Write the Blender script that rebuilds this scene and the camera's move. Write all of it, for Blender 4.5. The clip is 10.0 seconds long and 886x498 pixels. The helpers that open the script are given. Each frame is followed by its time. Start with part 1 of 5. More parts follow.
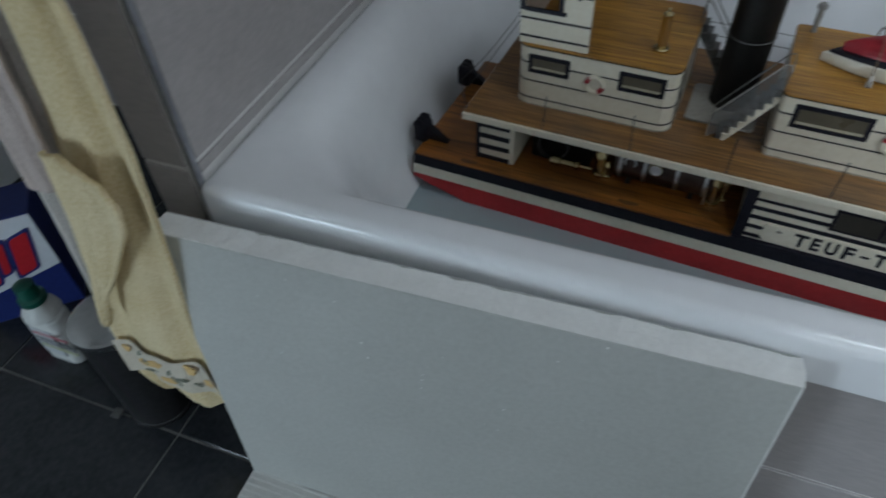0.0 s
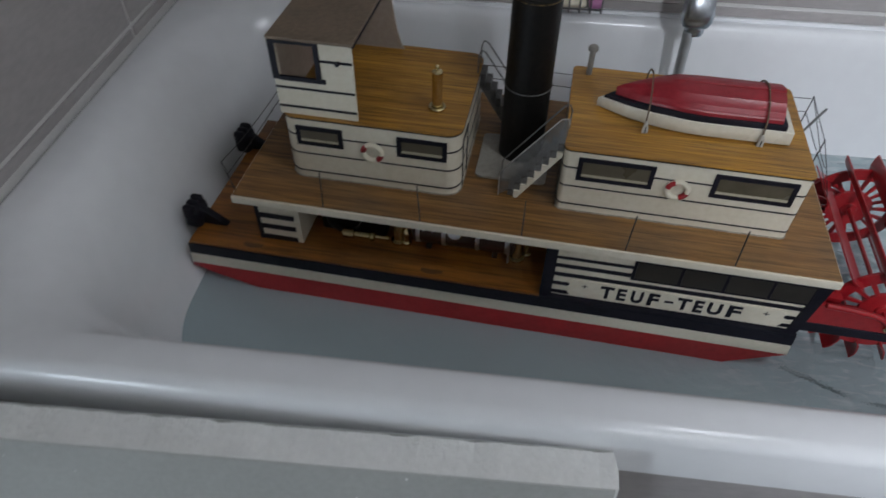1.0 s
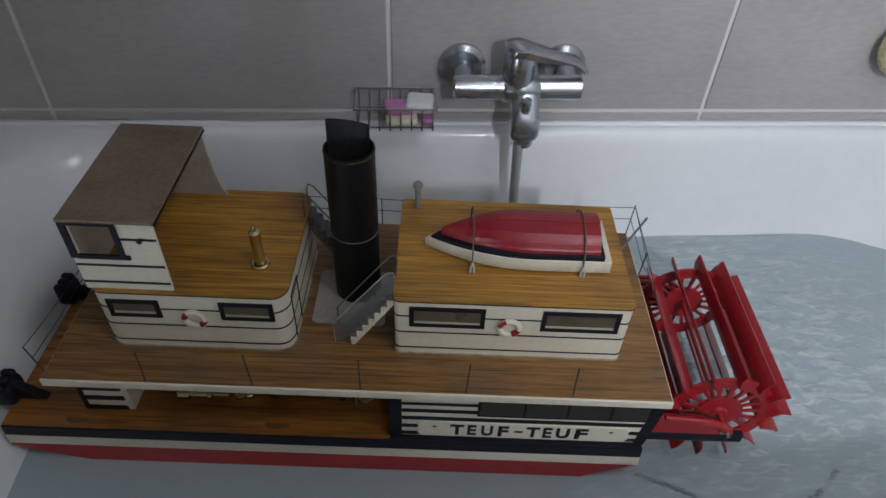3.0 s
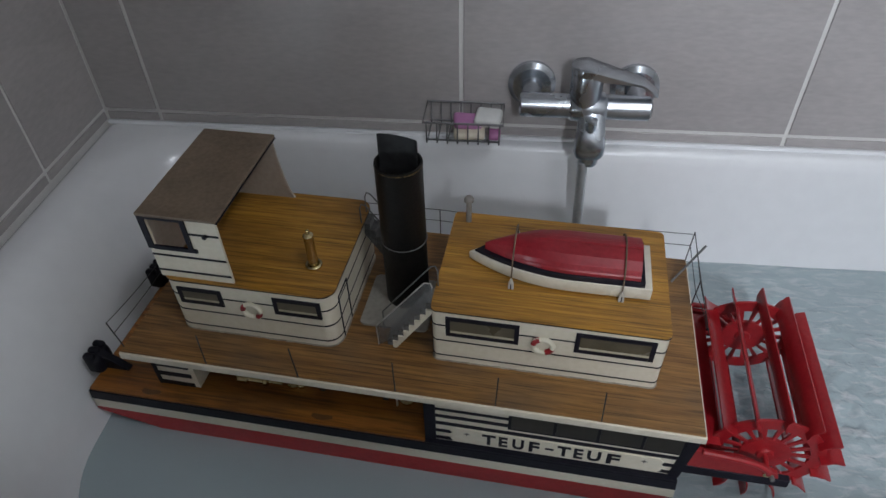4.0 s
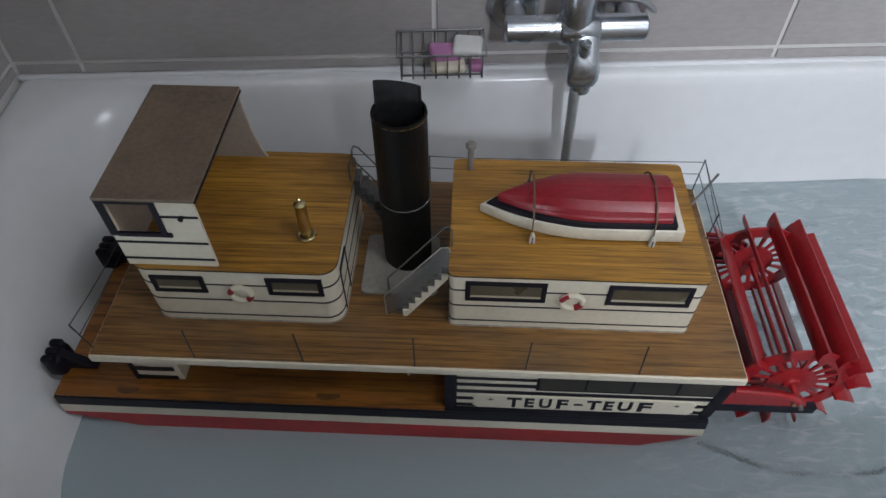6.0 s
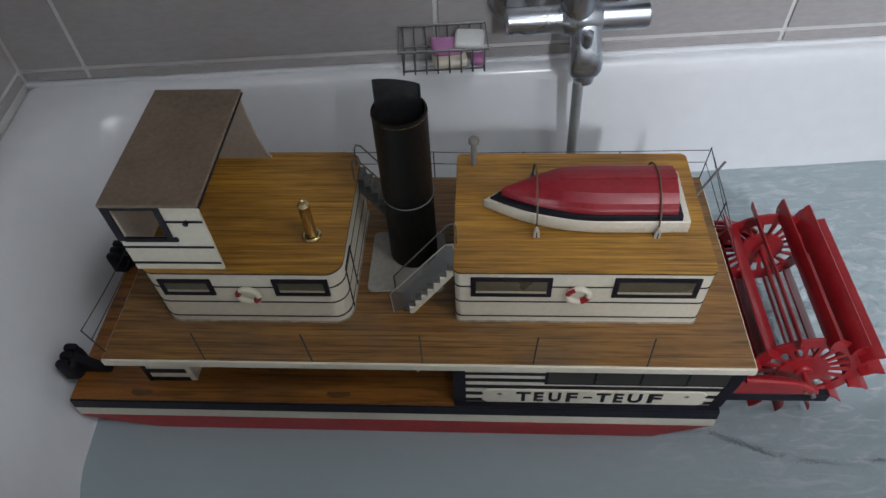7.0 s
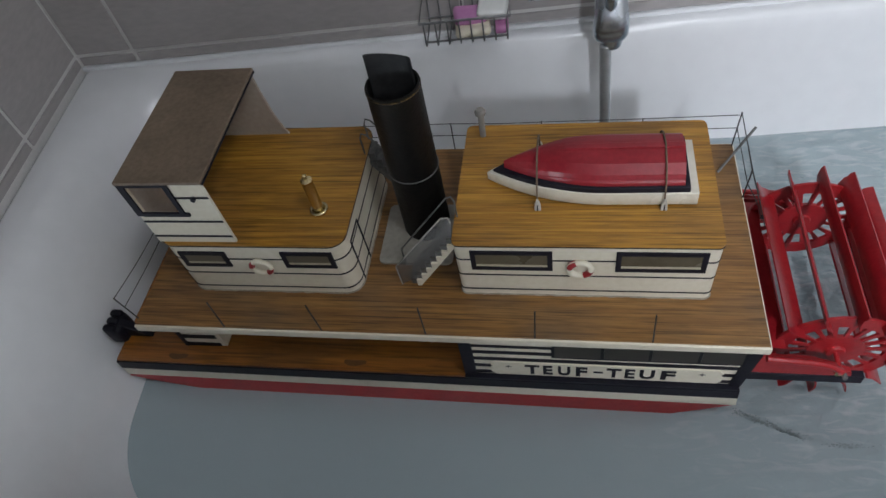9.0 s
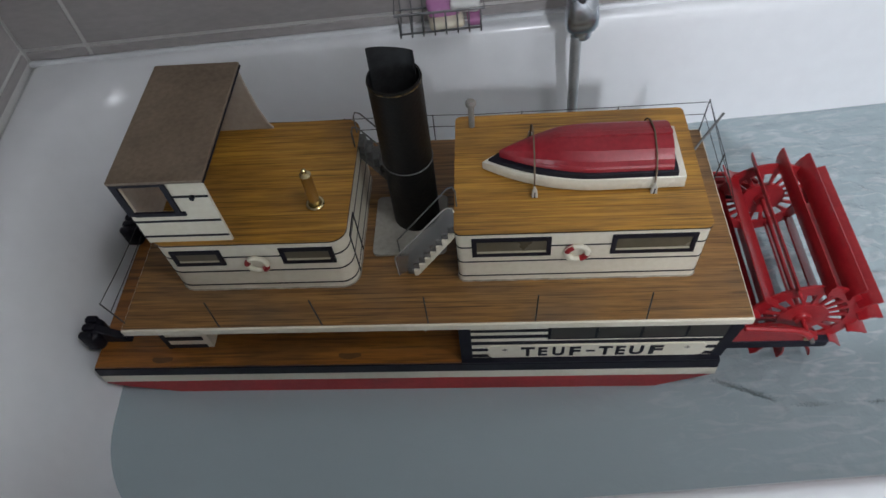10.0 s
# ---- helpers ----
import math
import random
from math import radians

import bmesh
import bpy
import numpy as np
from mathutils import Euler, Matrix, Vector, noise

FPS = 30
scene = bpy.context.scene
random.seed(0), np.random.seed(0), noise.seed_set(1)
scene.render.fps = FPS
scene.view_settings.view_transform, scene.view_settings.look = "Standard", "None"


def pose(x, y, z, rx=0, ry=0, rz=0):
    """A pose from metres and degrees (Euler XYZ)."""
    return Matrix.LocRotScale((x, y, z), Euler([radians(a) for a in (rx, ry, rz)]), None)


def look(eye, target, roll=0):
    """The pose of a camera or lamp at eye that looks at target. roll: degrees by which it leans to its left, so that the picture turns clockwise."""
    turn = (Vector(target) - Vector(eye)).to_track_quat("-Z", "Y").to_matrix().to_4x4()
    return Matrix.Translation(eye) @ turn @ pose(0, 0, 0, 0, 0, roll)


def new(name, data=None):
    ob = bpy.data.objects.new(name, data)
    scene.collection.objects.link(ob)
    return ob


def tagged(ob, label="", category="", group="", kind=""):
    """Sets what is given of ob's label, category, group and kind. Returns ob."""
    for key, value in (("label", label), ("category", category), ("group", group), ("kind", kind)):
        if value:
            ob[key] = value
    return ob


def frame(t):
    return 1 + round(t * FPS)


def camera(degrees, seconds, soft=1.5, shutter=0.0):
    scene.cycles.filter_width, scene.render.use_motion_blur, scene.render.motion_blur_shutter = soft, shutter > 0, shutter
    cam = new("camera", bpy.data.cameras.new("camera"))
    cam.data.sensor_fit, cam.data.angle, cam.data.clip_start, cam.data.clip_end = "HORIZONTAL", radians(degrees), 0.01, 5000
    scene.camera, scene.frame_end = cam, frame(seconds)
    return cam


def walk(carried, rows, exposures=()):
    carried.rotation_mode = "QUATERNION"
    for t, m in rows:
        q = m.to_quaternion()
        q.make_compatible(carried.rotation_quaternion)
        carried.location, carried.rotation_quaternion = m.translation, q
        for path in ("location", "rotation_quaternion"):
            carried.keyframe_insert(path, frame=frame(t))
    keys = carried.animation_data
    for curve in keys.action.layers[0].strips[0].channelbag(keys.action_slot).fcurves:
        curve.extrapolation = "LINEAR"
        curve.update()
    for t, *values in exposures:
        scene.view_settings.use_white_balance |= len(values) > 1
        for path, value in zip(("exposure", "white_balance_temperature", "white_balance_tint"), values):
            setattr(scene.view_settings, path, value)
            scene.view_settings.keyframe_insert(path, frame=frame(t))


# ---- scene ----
# Drawing unit: K metres. Boat axes: x aft, y away from the open side of the bath, z up.
K = 0.8333
TURN = 4.4  # the bath stands turned by this against the boat
cam = camera(67.7, 10.0, soft=1.5, shutter=0.3)
PATH = [
    (0, (0.36, -0.784, 0.752), (-0.271, 0.432, -0.705), -3.3),
    (0.5, (0.427, -0.713, 0.764), (0.007, 0.616, -0.671), -0.7),
    (1, (0.407, -0.606, 0.742), (0.154, 0.759, -0.697), 0.8),
    (1.5, (0.391, -0.525, 0.781), (0.418, 0.845, -0.676), 3.8),
    (2, (0.417, -0.497, 0.826), (0.6, 0.95, -0.542), 5.3),
    (3.5, (0.527, -0.479, 0.837), (0.369, 0.988, -0.514), 0.3),
    (4, (0.566, -0.485, 0.861), (0.266, 0.963, -0.486), -1.6),
    (4.5, (0.536, -0.45, 0.834), (0.303, 0.992, -0.531), -0.1),
    (5, (0.491, -0.421, 0.826), (0.488, 0.95, -0.63), 1.2),
    (5.5, (0.461, -0.406, 0.827), (0.449, 0.931, -0.66), 2.5),
    (6, (0.451, -0.402, 0.831), (0.385, 0.902, -0.684), -0.4),
    (7.5, (0.47, -0.395, 0.836), (0.349, 0.879, -0.701), -4.7),
    (8, (0.479, -0.405, 0.836), (0.325, 0.849, -0.715), -7.2),
    (8.5, (0.516, -0.391, 0.828), (0.315, 0.837, -0.738), -9.8),
    (9, (0.567, -0.385, 0.833), (0.188, 0.797, -0.735), -13.5),
    (9.5, (0.554, -0.386, 0.835), (0.202, 0.772, -0.757), -12.9),
    (10, (0.479, -0.402, 0.854), (0.326, 0.775, -0.756), -7.6),
]
walk(cam, [(t, look([K * c for c in eye], [K * c for c in target], roll)) for t, eye, target, roll in PATH], [(0, -0.20, 6000, 4), (0.6, -0.28, 6300, 8), (1.0, -0.24, 6400, 10), (1.5, -0.08, 6420, 10), (3.5, -0.26, 6420, 10), (4.5, -0.16, 6420, 10), (6, -0.03, 6420, 10), (8.5, 0.0, 6450, 10), (10, 0.12, 6450, 10)])

# ---- world and lamps ----
world = bpy.data.worlds.new("world")
scene.world = world
world.use_nodes = True
world.node_tree.nodes["Background"].inputs[0].default_value = (0.7, 0.82, 1.0, 1)
world.node_tree.nodes["Background"].inputs[1].default_value = 0.05


def area_lamp(name, eye, target, size, power, colour):
    data = bpy.data.lights.new(name, "AREA")
    data.shape, data.size, data.energy, data.color = "DISK", size, power, colour
    ob = new(name, data)
    ob.matrix_world = look([K * c for c in eye], [K * c for c in target])
    return ob


area_lamp("mirror_lamp", (1.04, -1.98, 1.72), (0.6, 0.2, 0.1), 0.22, 46.5, (0.90, 0.95, 1.028))
area_lamp("ceiling_lamp", (1.25, -0.55, 2.08), (1.25, -0.55, 0.0), 0.3, 5.2, (0.905, 0.95, 1.02))
# unseen fill added low at the near left to brighten board and towels
area_lamp("low_fill_light", (-0.85, -2.1, -0.08), (-0.25, -0.4, -0.1), 0.5, 7.3, (0.82, 0.95, 1.06))


# ---- mesh helpers ----
def thing(name, base, label, category, group="", turn=0.0, kind=""):
    """An empty at base; its parts are drawn in the same axes as base, which are turned about the origin."""
    ob = new(name)
    ob.empty_display_size = 0.02
    m = pose(0, 0, 0, 0, 0, turn) @ Matrix.Translation([K * c for c in base])
    ob.matrix_world = m
    ob["base"] = base
    return tagged(ob, label, category, group, kind)


def base_of(ob):
    while ob.parent:
        ob = ob.parent
    return Vector(ob["base"]) if "base" in ob else Vector((0, 0, 0))


def part(name, bm, material, parent, label="", smooth=None, kind=""):
    off = base_of(parent)
    for v in bm.verts:
        v.co = (v.co - off) * K
    me = bpy.data.meshes.new(name)
    bmesh.ops.recalc_face_normals(bm, faces=bm.faces)
    bm.to_mesh(me)
    bm.free()
    if smooth is not None:
        me.shade_smooth()
        me.set_sharp_from_angle(angle=radians(smooth))
    me.materials.append(material)
    ob = new(name, me)
    ob.parent = parent
    return tagged(ob, label, kind=kind)


def solid(name, bm, material, label="", category="", turn=0.0, kind="structure", smooth=None, base=(0, 0, 0), upward=False):
    """A top-level mesh. upward: an open sheet whose faces look up."""
    for v in bm.verts:
        v.co = (v.co - Vector(base)) * K
    me = bpy.data.meshes.new(name)
    bmesh.ops.recalc_face_normals(bm, faces=bm.faces)
    if upward and sum(f.normal.z for f in bm.faces) < 0:
        bmesh.ops.reverse_faces(bm, faces=bm.faces)
    bm.to_mesh(me)
    bm.free()
    if smooth is not None:
        me.shade_smooth()
        me.set_sharp_from_angle(angle=radians(smooth))
    me.materials.append(material)
    ob = new(name, me)
    ob.matrix_world = pose(0, 0, 0, 0, 0, turn) @ Matrix.Translation([K * c for c in base])
    ob["base"] = base
    return tagged(ob, label, category, "", kind)


def box(x0, y0, z0, x1, y1, z1, bevel=0.0, segments=2, bm=None):
    bm2 = bmesh.new()
    bmesh.ops.create_cube(bm2, size=1)
    for v in bm2.verts:
        v.co = ((x0 + x1) / 2 + v.co.x * (x1 - x0), (y0 + y1) / 2 + v.co.y * (y1 - y0), (z0 + z1) / 2 + v.co.z * (z1 - z0))
    if bevel:
        bmesh.ops.bevel(bm2, geom=list(bm2.edges), offset=bevel, segments=segments, affect="EDGES", profile=0.5)
    return bm2 if bm is None else join(bm, bm2)


def join(bm, other):
    me = bpy.data.meshes.new("scrap")
    other.to_mesh(me)
    other.free()
    bm.from_mesh(me)
    bpy.data.meshes.remove(me)
    return bm


def prism(outline, axis, a, b, bevel=0.0):
    """A flat outline pushed along an axis from a to b. Outline pairs run over the other two axes in order."""
    bm = bmesh.new()
    order = {"x": (2, 0, 1), "y": (0, 2, 1), "z": (0, 1, 2)}[axis]

    def at(p, d):
        q = (p[0], p[1], d)
        return [q[i] for i in order]

    lo = [bm.verts.new(at(p, a)) for p in outline]
    hi = [bm.verts.new(at(p, b)) for p in outline]
    n = len(outline)
    bm.faces.new(lo)
    bm.faces.new(hi)
    for i in range(n):
        bm.faces.new((lo[i], lo[(i + 1) % n], hi[(i + 1) % n], hi[i]))
    bmesh.ops.recalc_face_normals(bm, faces=bm.faces)
    if bevel:
        bmesh.ops.bevel(bm, geom=list(bm.edges), offset=bevel, segments=2, affect="EDGES", profile=0.5)
    return bm


def rounded(x0, y0, x1, y1, r, n=6):
    pts = []
    for cx, cy, a0 in ((x1 - r, y1 - r, 0), (x0 + r, y1 - r, 90), (x0 + r, y0 + r, 180), (x1 - r, y0 + r, 270)):
        for i in range(n + 1):
            a = radians(a0 + 90 * i / n)
            pts.append((cx + r * math.cos(a), cy + r * math.sin(a)))
    return pts


def lathe(profile, centre, n=24, axis="z", closed=False):
    """Turns (radius, height) pairs round an axis through centre."""
    bm = bmesh.new()
    rows = []
    for r, h in profile:
        row = []
        for i in range(n):
            a = 2 * math.pi * i / n
            c, s = r * math.cos(a), r * math.sin(a)
            p = {"z": (c, s, h), "y": (c, h, s), "x": (h, c, s)}[axis]
            row.append(bm.verts.new(Vector(centre) + Vector(p)))
        rows.append(row)
    pairs = list(zip(rows, rows[1:])) + ([(rows[-1], rows[0])] if closed else [])
    for a, b in pairs:
        for i in range(n):
            bm.faces.new((a[i], a[(i + 1) % n], b[(i + 1) % n], b[i]))
    if not closed:
        bm.faces.new(rows[0])
        bm.faces.new(rows[-1])
    bmesh.ops.recalc_face_normals(bm, faces=bm.faces)
    return bm


def torus(centre, big, small, axis="y", n=28, m=10):
    return lathe([(big + small * math.cos(2 * math.pi * i / m), small * math.sin(2 * math.pi * i / m)) for i in range(m)], centre, n, axis, True)


def sweep(points, radius, n=8, bm=None, closed=False):
    """A round bar along points."""
    bm2 = bmesh.new()
    pts = [Vector(p) for p in points]
    rows = []
    for i, p in enumerate(pts):
        before, after = pts[i - 1] if i or closed else None, pts[(i + 1) % len(pts)] if i < len(pts) - 1 or closed else None
        way = ((after or p) - (before or p)).normalized()
        side = way.cross(Vector((0.13, 0.31, 0.94))).normalized()
        if i and side.dot(rows_side) < 0:
            side = -side
        rows_side = side
        up = way.cross(side)
        rows.append([bm2.verts.new(p + radius * (math.cos(2 * math.pi * k / n) * side + math.sin(2 * math.pi * k / n) * up)) for k in range(n)])
    for a, b in list(zip(rows, rows[1:])) + ([(rows[-1], rows[0])] if closed else []):
        for k in range(n):
            bm2.faces.new((a[k], a[(k + 1) % n], b[(k + 1) % n], b[k]))
    if not closed:
        bm2.faces.new(rows[0])
        bm2.faces.new(rows[-1])
    bmesh.ops.recalc_face_normals(bm2, faces=bm2.faces)
    return bm2 if bm is None else join(bm, bm2)


def bent(points, steps=6):
    """A smooth line through points."""
    pts = [Vector(p) for p in points]
    ends = [2 * pts[0] - pts[1], *pts, 2 * pts[-1] - pts[-2]]
    out = []
    for a, b, c, d in zip(ends, ends[1:], ends[2:], ends[3:]):
        for i in range(steps):
            t = i / steps
            out.append(0.5 * (2 * b + (c - a) * t + (2 * a - 5 * b + 4 * c - d) * t * t + (3 * b - a - 3 * c + d) * t**3))
    return out + [pts[-1]]


# ---- materials ----
def material(name, colour, other, rough=0.5, metal=0.0, big=4.0, fine=120.0, blend=0.5, bump=0.0, bump_scale=300.0, stretch=(1, 1, 1), coat=0.0, rough_var=0.1, spread=(0.35, 0.65), vary=0.0, spec=0.5):
    """colour and other mixed by a large and a fine noise; a fine bump; gloss that varies."""
    m = bpy.data.materials.new(name)
    m.use_nodes = True
    nt = m.node_tree
    b = nt.nodes["Principled BSDF"]
    co = nt.nodes.new("ShaderNodeTexCoord")
    mp = nt.nodes.new("ShaderNodeMapping")
    mp.inputs["Scale"].default_value = stretch
    nt.links.new(co.outputs["Object"], mp.inputs[0])

    def noise_tex(scale, detail):
        t = nt.nodes.new("ShaderNodeTexNoise")
        t.inputs["Scale"].default_value, t.inputs["Detail"].default_value = scale, detail
        nt.links.new(mp.outputs[0], t.inputs["Vector"])
        return t

    n1, n2 = noise_tex(big, 4), noise_tex(fine, 5)
    mixn = nt.nodes.new("ShaderNodeMix")
    mixn.inputs[0].default_value = blend
    nt.links.new(n1.outputs[0], mixn.inputs[2])
    nt.links.new(n2.outputs[0], mixn.inputs[3])
    ramp = nt.nodes.new("ShaderNodeValToRGB")
    ramp.color_ramp.elements[0].position, ramp.color_ramp.elements[1].position = spread
    ramp.color_ramp.elements[0].color, ramp.color_ramp.elements[1].color = (*colour, 1), (*other, 1)
    nt.links.new(mixn.outputs[0], ramp.inputs[0])
    last = ramp.outputs[0]
    if vary:
        info = nt.nodes.new("ShaderNodeObjectInfo")
        hsv = nt.nodes.new("ShaderNodeHueSaturation")
        rng = nt.nodes.new("ShaderNodeMapRange")
        rng.inputs[3].default_value, rng.inputs[4].default_value = 1 - vary, 1 + vary
        nt.links.new(info.outputs["Random"], rng.inputs[0])
        nt.links.new(rng.outputs[0], hsv.inputs["Value"])
        nt.links.new(last, hsv.inputs["Color"])
        last = hsv.outputs[0]
    nt.links.new(last, b.inputs["Base Color"])
    rr = nt.nodes.new("ShaderNodeMapRange")
    rr.inputs[3].default_value, rr.inputs[4].default_value = max(0.02, rough - rough_var), min(1, rough + rough_var)
    nt.links.new(n1.outputs[0], rr.inputs[0])
    nt.links.new(rr.outputs[0], b.inputs["Roughness"])
    b.inputs["Metallic"].default_value = metal
    b.inputs["Specular IOR Level"].default_value = spec
    b.inputs["Coat Weight"].default_value = coat
    b.inputs["Coat Roughness"].default_value = 0.12
    if bump:
        t = noise_tex(bump_scale, 3)
        bp = nt.nodes.new("ShaderNodeBump")
        bp.inputs["Strength"].default_value = bump
        bp.inputs["Distance"].default_value = 0.002
        nt.links.new(t.outputs[0], bp.inputs["Height"])
        nt.links.new(bp.outputs[0], b.inputs["Normal"])
    return m


def wood(name, dark, mid, light, rough=0.38, along=5.0, across=150.0, grime=(0.16, 0.12, 0.085), coat=0.25, pores=0.46):
    """Varnished wood with dark grain streaks along x and dull, grubby patches."""
    m = bpy.data.materials.new(name)
    m.use_nodes = True
    nt = m.node_tree
    b = nt.nodes["Principled BSDF"]
    co = nt.nodes.new("ShaderNodeTexCoord")

    def noise_at(scale, stretch, detail=4, distort=0.0):
        mp = nt.nodes.new("ShaderNodeMapping")
        mp.inputs["Scale"].default_value = stretch
        t = nt.nodes.new("ShaderNodeTexNoise")
        t.inputs["Scale"].default_value, t.inputs["Detail"].default_value, t.inputs["Distortion"].default_value = scale, detail, distort
        nt.links.new(co.outputs["Object"], mp.inputs[0])
        nt.links.new(mp.outputs[0], t.inputs["Vector"])
        return t

    grain = noise_at(1.0, (along, across, across * 0.6), 5, 0.08)
    ramp = nt.nodes.new("ShaderNodeValToRGB")
    e = ramp.color_ramp.elements
    e[0].position, e[1].position = 0.33, 0.68
    e[0].color, e[1].color = (*dark, 1), (*light, 1)
    k = ramp.color_ramp.elements.new(0.47)
    k.color = (*mid, 1)
    nt.links.new(grain.outputs[0], ramp.inputs[0])
    patch = noise_at(9.0, (1, 1.6, 1.6), 5)
    pr = nt.nodes.new("ShaderNodeMapRange")
    pr.inputs[1].default_value, pr.inputs[2].default_value = 0.45, 0.7
    pr.inputs[4].default_value = 0.7
    nt.links.new(patch.outputs[0], pr.inputs[0])
    mx = nt.nodes.new("ShaderNodeMix")
    mx.data_type = "RGBA"
    nt.links.new(pr.outputs[0], mx.inputs[0])
    nt.links.new(ramp.outputs[0], mx.inputs[6])
    mx.inputs[7].default_value = (*grime, 1)
    # short dark scratches and worn specks
    speck = noise_at(1.0, (26, 330, 330), 6, 0.3)
    sr = nt.nodes.new("ShaderNodeMapRange")
    sr.inputs[1].default_value, sr.inputs[2].default_value, sr.inputs[3].default_value, sr.inputs[4].default_value = 0.34, 0.58, 0.78, 1.16
    nt.links.new(speck.outputs[0], sr.inputs[0])
    # thin dark pores in long dashes
    pore = noise_at(1.0, (9, across * 2.1, across * 1.2), 3, 0.05)
    pm = nt.nodes.new("ShaderNodeMapRange")
    pm.inputs[1].default_value, pm.inputs[2].default_value, pm.inputs[3].default_value, pm.inputs[4].default_value = 0.33, 0.46, pores, 1.06
    nt.links.new(pore.outputs[0], pm.inputs[0])
    both = nt.nodes.new("ShaderNodeMath")
    both.operation = "MULTIPLY"
    nt.links.new(sr.outputs[0], both.inputs[0])
    nt.links.new(pm.outputs[0], both.inputs[1])
    sc = nt.nodes.new("ShaderNodeVectorMath")
    sc.operation = "SCALE"
    nt.links.new(mx.outputs[2], sc.inputs[0])
    nt.links.new(both.outputs[0], sc.inputs["Scale"])
    nt.links.new(sc.outputs[0], b.inputs["Base Color"])
    rr = nt.nodes.new("ShaderNodeMapRange")
    rr.inputs[3].default_value, rr.inputs[4].default_value = rough - 0.1, rough + 0.2
    nt.links.new(patch.outputs[0], rr.inputs[0])
    nt.links.new(rr.outputs[0], b.inputs["Roughness"])
    b.inputs["Coat Weight"].default_value, b.inputs["Coat Roughness"].default_value = coat, 0.25
    bp = nt.nodes.new("ShaderNodeBump")
    bp.inputs["Strength"].default_value, bp.inputs["Distance"].default_value = 0.25, 0.0006
    nt.links.new(grain.outputs[0], bp.inputs["Height"])
    nt.links.new(bp.outputs[0], b.inputs["Normal"])
    return m


ENAMEL = material("enamel", (0.82, 0.83, 0.85), (0.86, 0.87, 0.89), 0.2, big=3, fine=40, rough_var=0.04)
TILE = material("wall_tile", (0.375, 0.35, 0.346), (0.455, 0.428, 0.422), 0.34, big=5, fine=60, stretch=(1, 1, 3), bump=0.05, vary=0.04)
GROUT = material("grout", (0.72, 0.71, 0.69), (0.80, 0.79, 0.77), 0.85, big=10, fine=200, bump=0.3)
FLOOR_TILE = material("floor_tile", (0.016, 0.019, 0.023), (0.04, 0.044, 0.05), 0.15, big=6, fine=90, bump=0.1, bump_scale=60)
FLOOR_GROUT = material("floor_grout", (0.20, 0.20, 0.195), (0.28, 0.28, 0.27), 0.8, big=10, fine=200, bump=0.3)
PLASTER = material("plaster", (0.62, 0.61, 0.59), (0.70, 0.69, 0.67), 0.8, big=2, fine=80, bump=0.1)
CREAM = material("cream_paint", (0.675, 0.615, 0.485), (0.765, 0.715, 0.595), 0.4, big=12, fine=160, bump=0.12, bump_scale=220, coat=0.15)
NAVY = material("navy_paint", (0.005, 0.005, 0.009), (0.012, 0.011, 0.020), 0.5, big=15, fine=140, bump=0.12, spec=0.25)
HULL_RED = material("hull_red_paint", (0.38, 0.010, 0.014), (0.50, 0.022, 0.026), 0.4, big=14, fine=150, bump=0.12, coat=0.1)
RED = material("red_paint", (0.26, 0.006, 0.012), (0.36, 0.016, 0.02), 0.33, big=14, fine=150, bump=0.12, coat=0.3)
BOAT_RED = material("lifeboat_red_paint", (0.22, 0.006, 0.014), (0.31, 0.016, 0.026), 0.36, big=26, fine=190, bump=0.1, coat=0.12)
DECK = wood("deck_wood", (0.16, 0.074, 0.020), (0.215, 0.103, 0.028), (0.285, 0.145, 0.042), along=6, across=300, grime=(0.125, 0.080, 0.045))
ROOF = wood("roof_wood", (0.26, 0.115, 0.014), (0.36, 0.170, 0.020), (0.47, 0.245, 0.034), along=6, across=300, grime=(0.215, 0.105, 0.026))
MAIN_DECK = wood("main_deck_wood", (0.17, 0.058, 0.009), (0.235, 0.085, 0.013), (0.30, 0.115, 0.018), along=4, across=110, grime=(0.12, 0.05, 0.014), pores=0.6)
CARD = material("brown_card", (0.125, 0.088, 0.058), (0.235, 0.175, 0.122), 0.55, big=22, fine=220, bump=0.15, spread=(0.3, 0.7))
BLACK_METAL = material("black_funnel_paint", (0.003, 0.003, 0.003), (0.009, 0.0075, 0.006), 0.5, big=16, fine=150, bump=0.2, spec=0.22)
BRASS = material("brass", (0.58, 0.47, 0.24), (0.74, 0.63, 0.38), 0.24, 1.0, big=30, fine=200)
STEEL = material("grey_metal", (0.12, 0.12, 0.118), (0.21, 0.21, 0.205), 0.5, 0.5, big=25, fine=200, bump=0.2)
CHROME = material("chrome", (0.42, 0.445, 0.48), (0.54, 0.57, 0.61), 0.27, 1.0, big=8, fine=60, rough_var=0.05)
WIRE = material("dark_wire", (0.03, 0.03, 0.032), (0.08, 0.08, 0.08), 0.45, 0.5, big=30, fine=200)
CABIN_GLASS = material("dark_cabin_window", (0.02, 0.017, 0.013), (0.035, 0.029, 0.022), 0.35, big=10, fine=60, rough_var=0.06)
GLASS = material("smoked_window", (0.085, 0.072, 0.046), (0.12, 0.10, 0.066), 0.28, big=10, fine=60, rough_var=0.04)

# ---- the bath and the room (axes of the bath) ----
RIM, WATER, FLOOR = 0.185, -0.05, -0.48
BATH = dict(l=-0.262, r=1.78, n=-0.317, f=0.525)
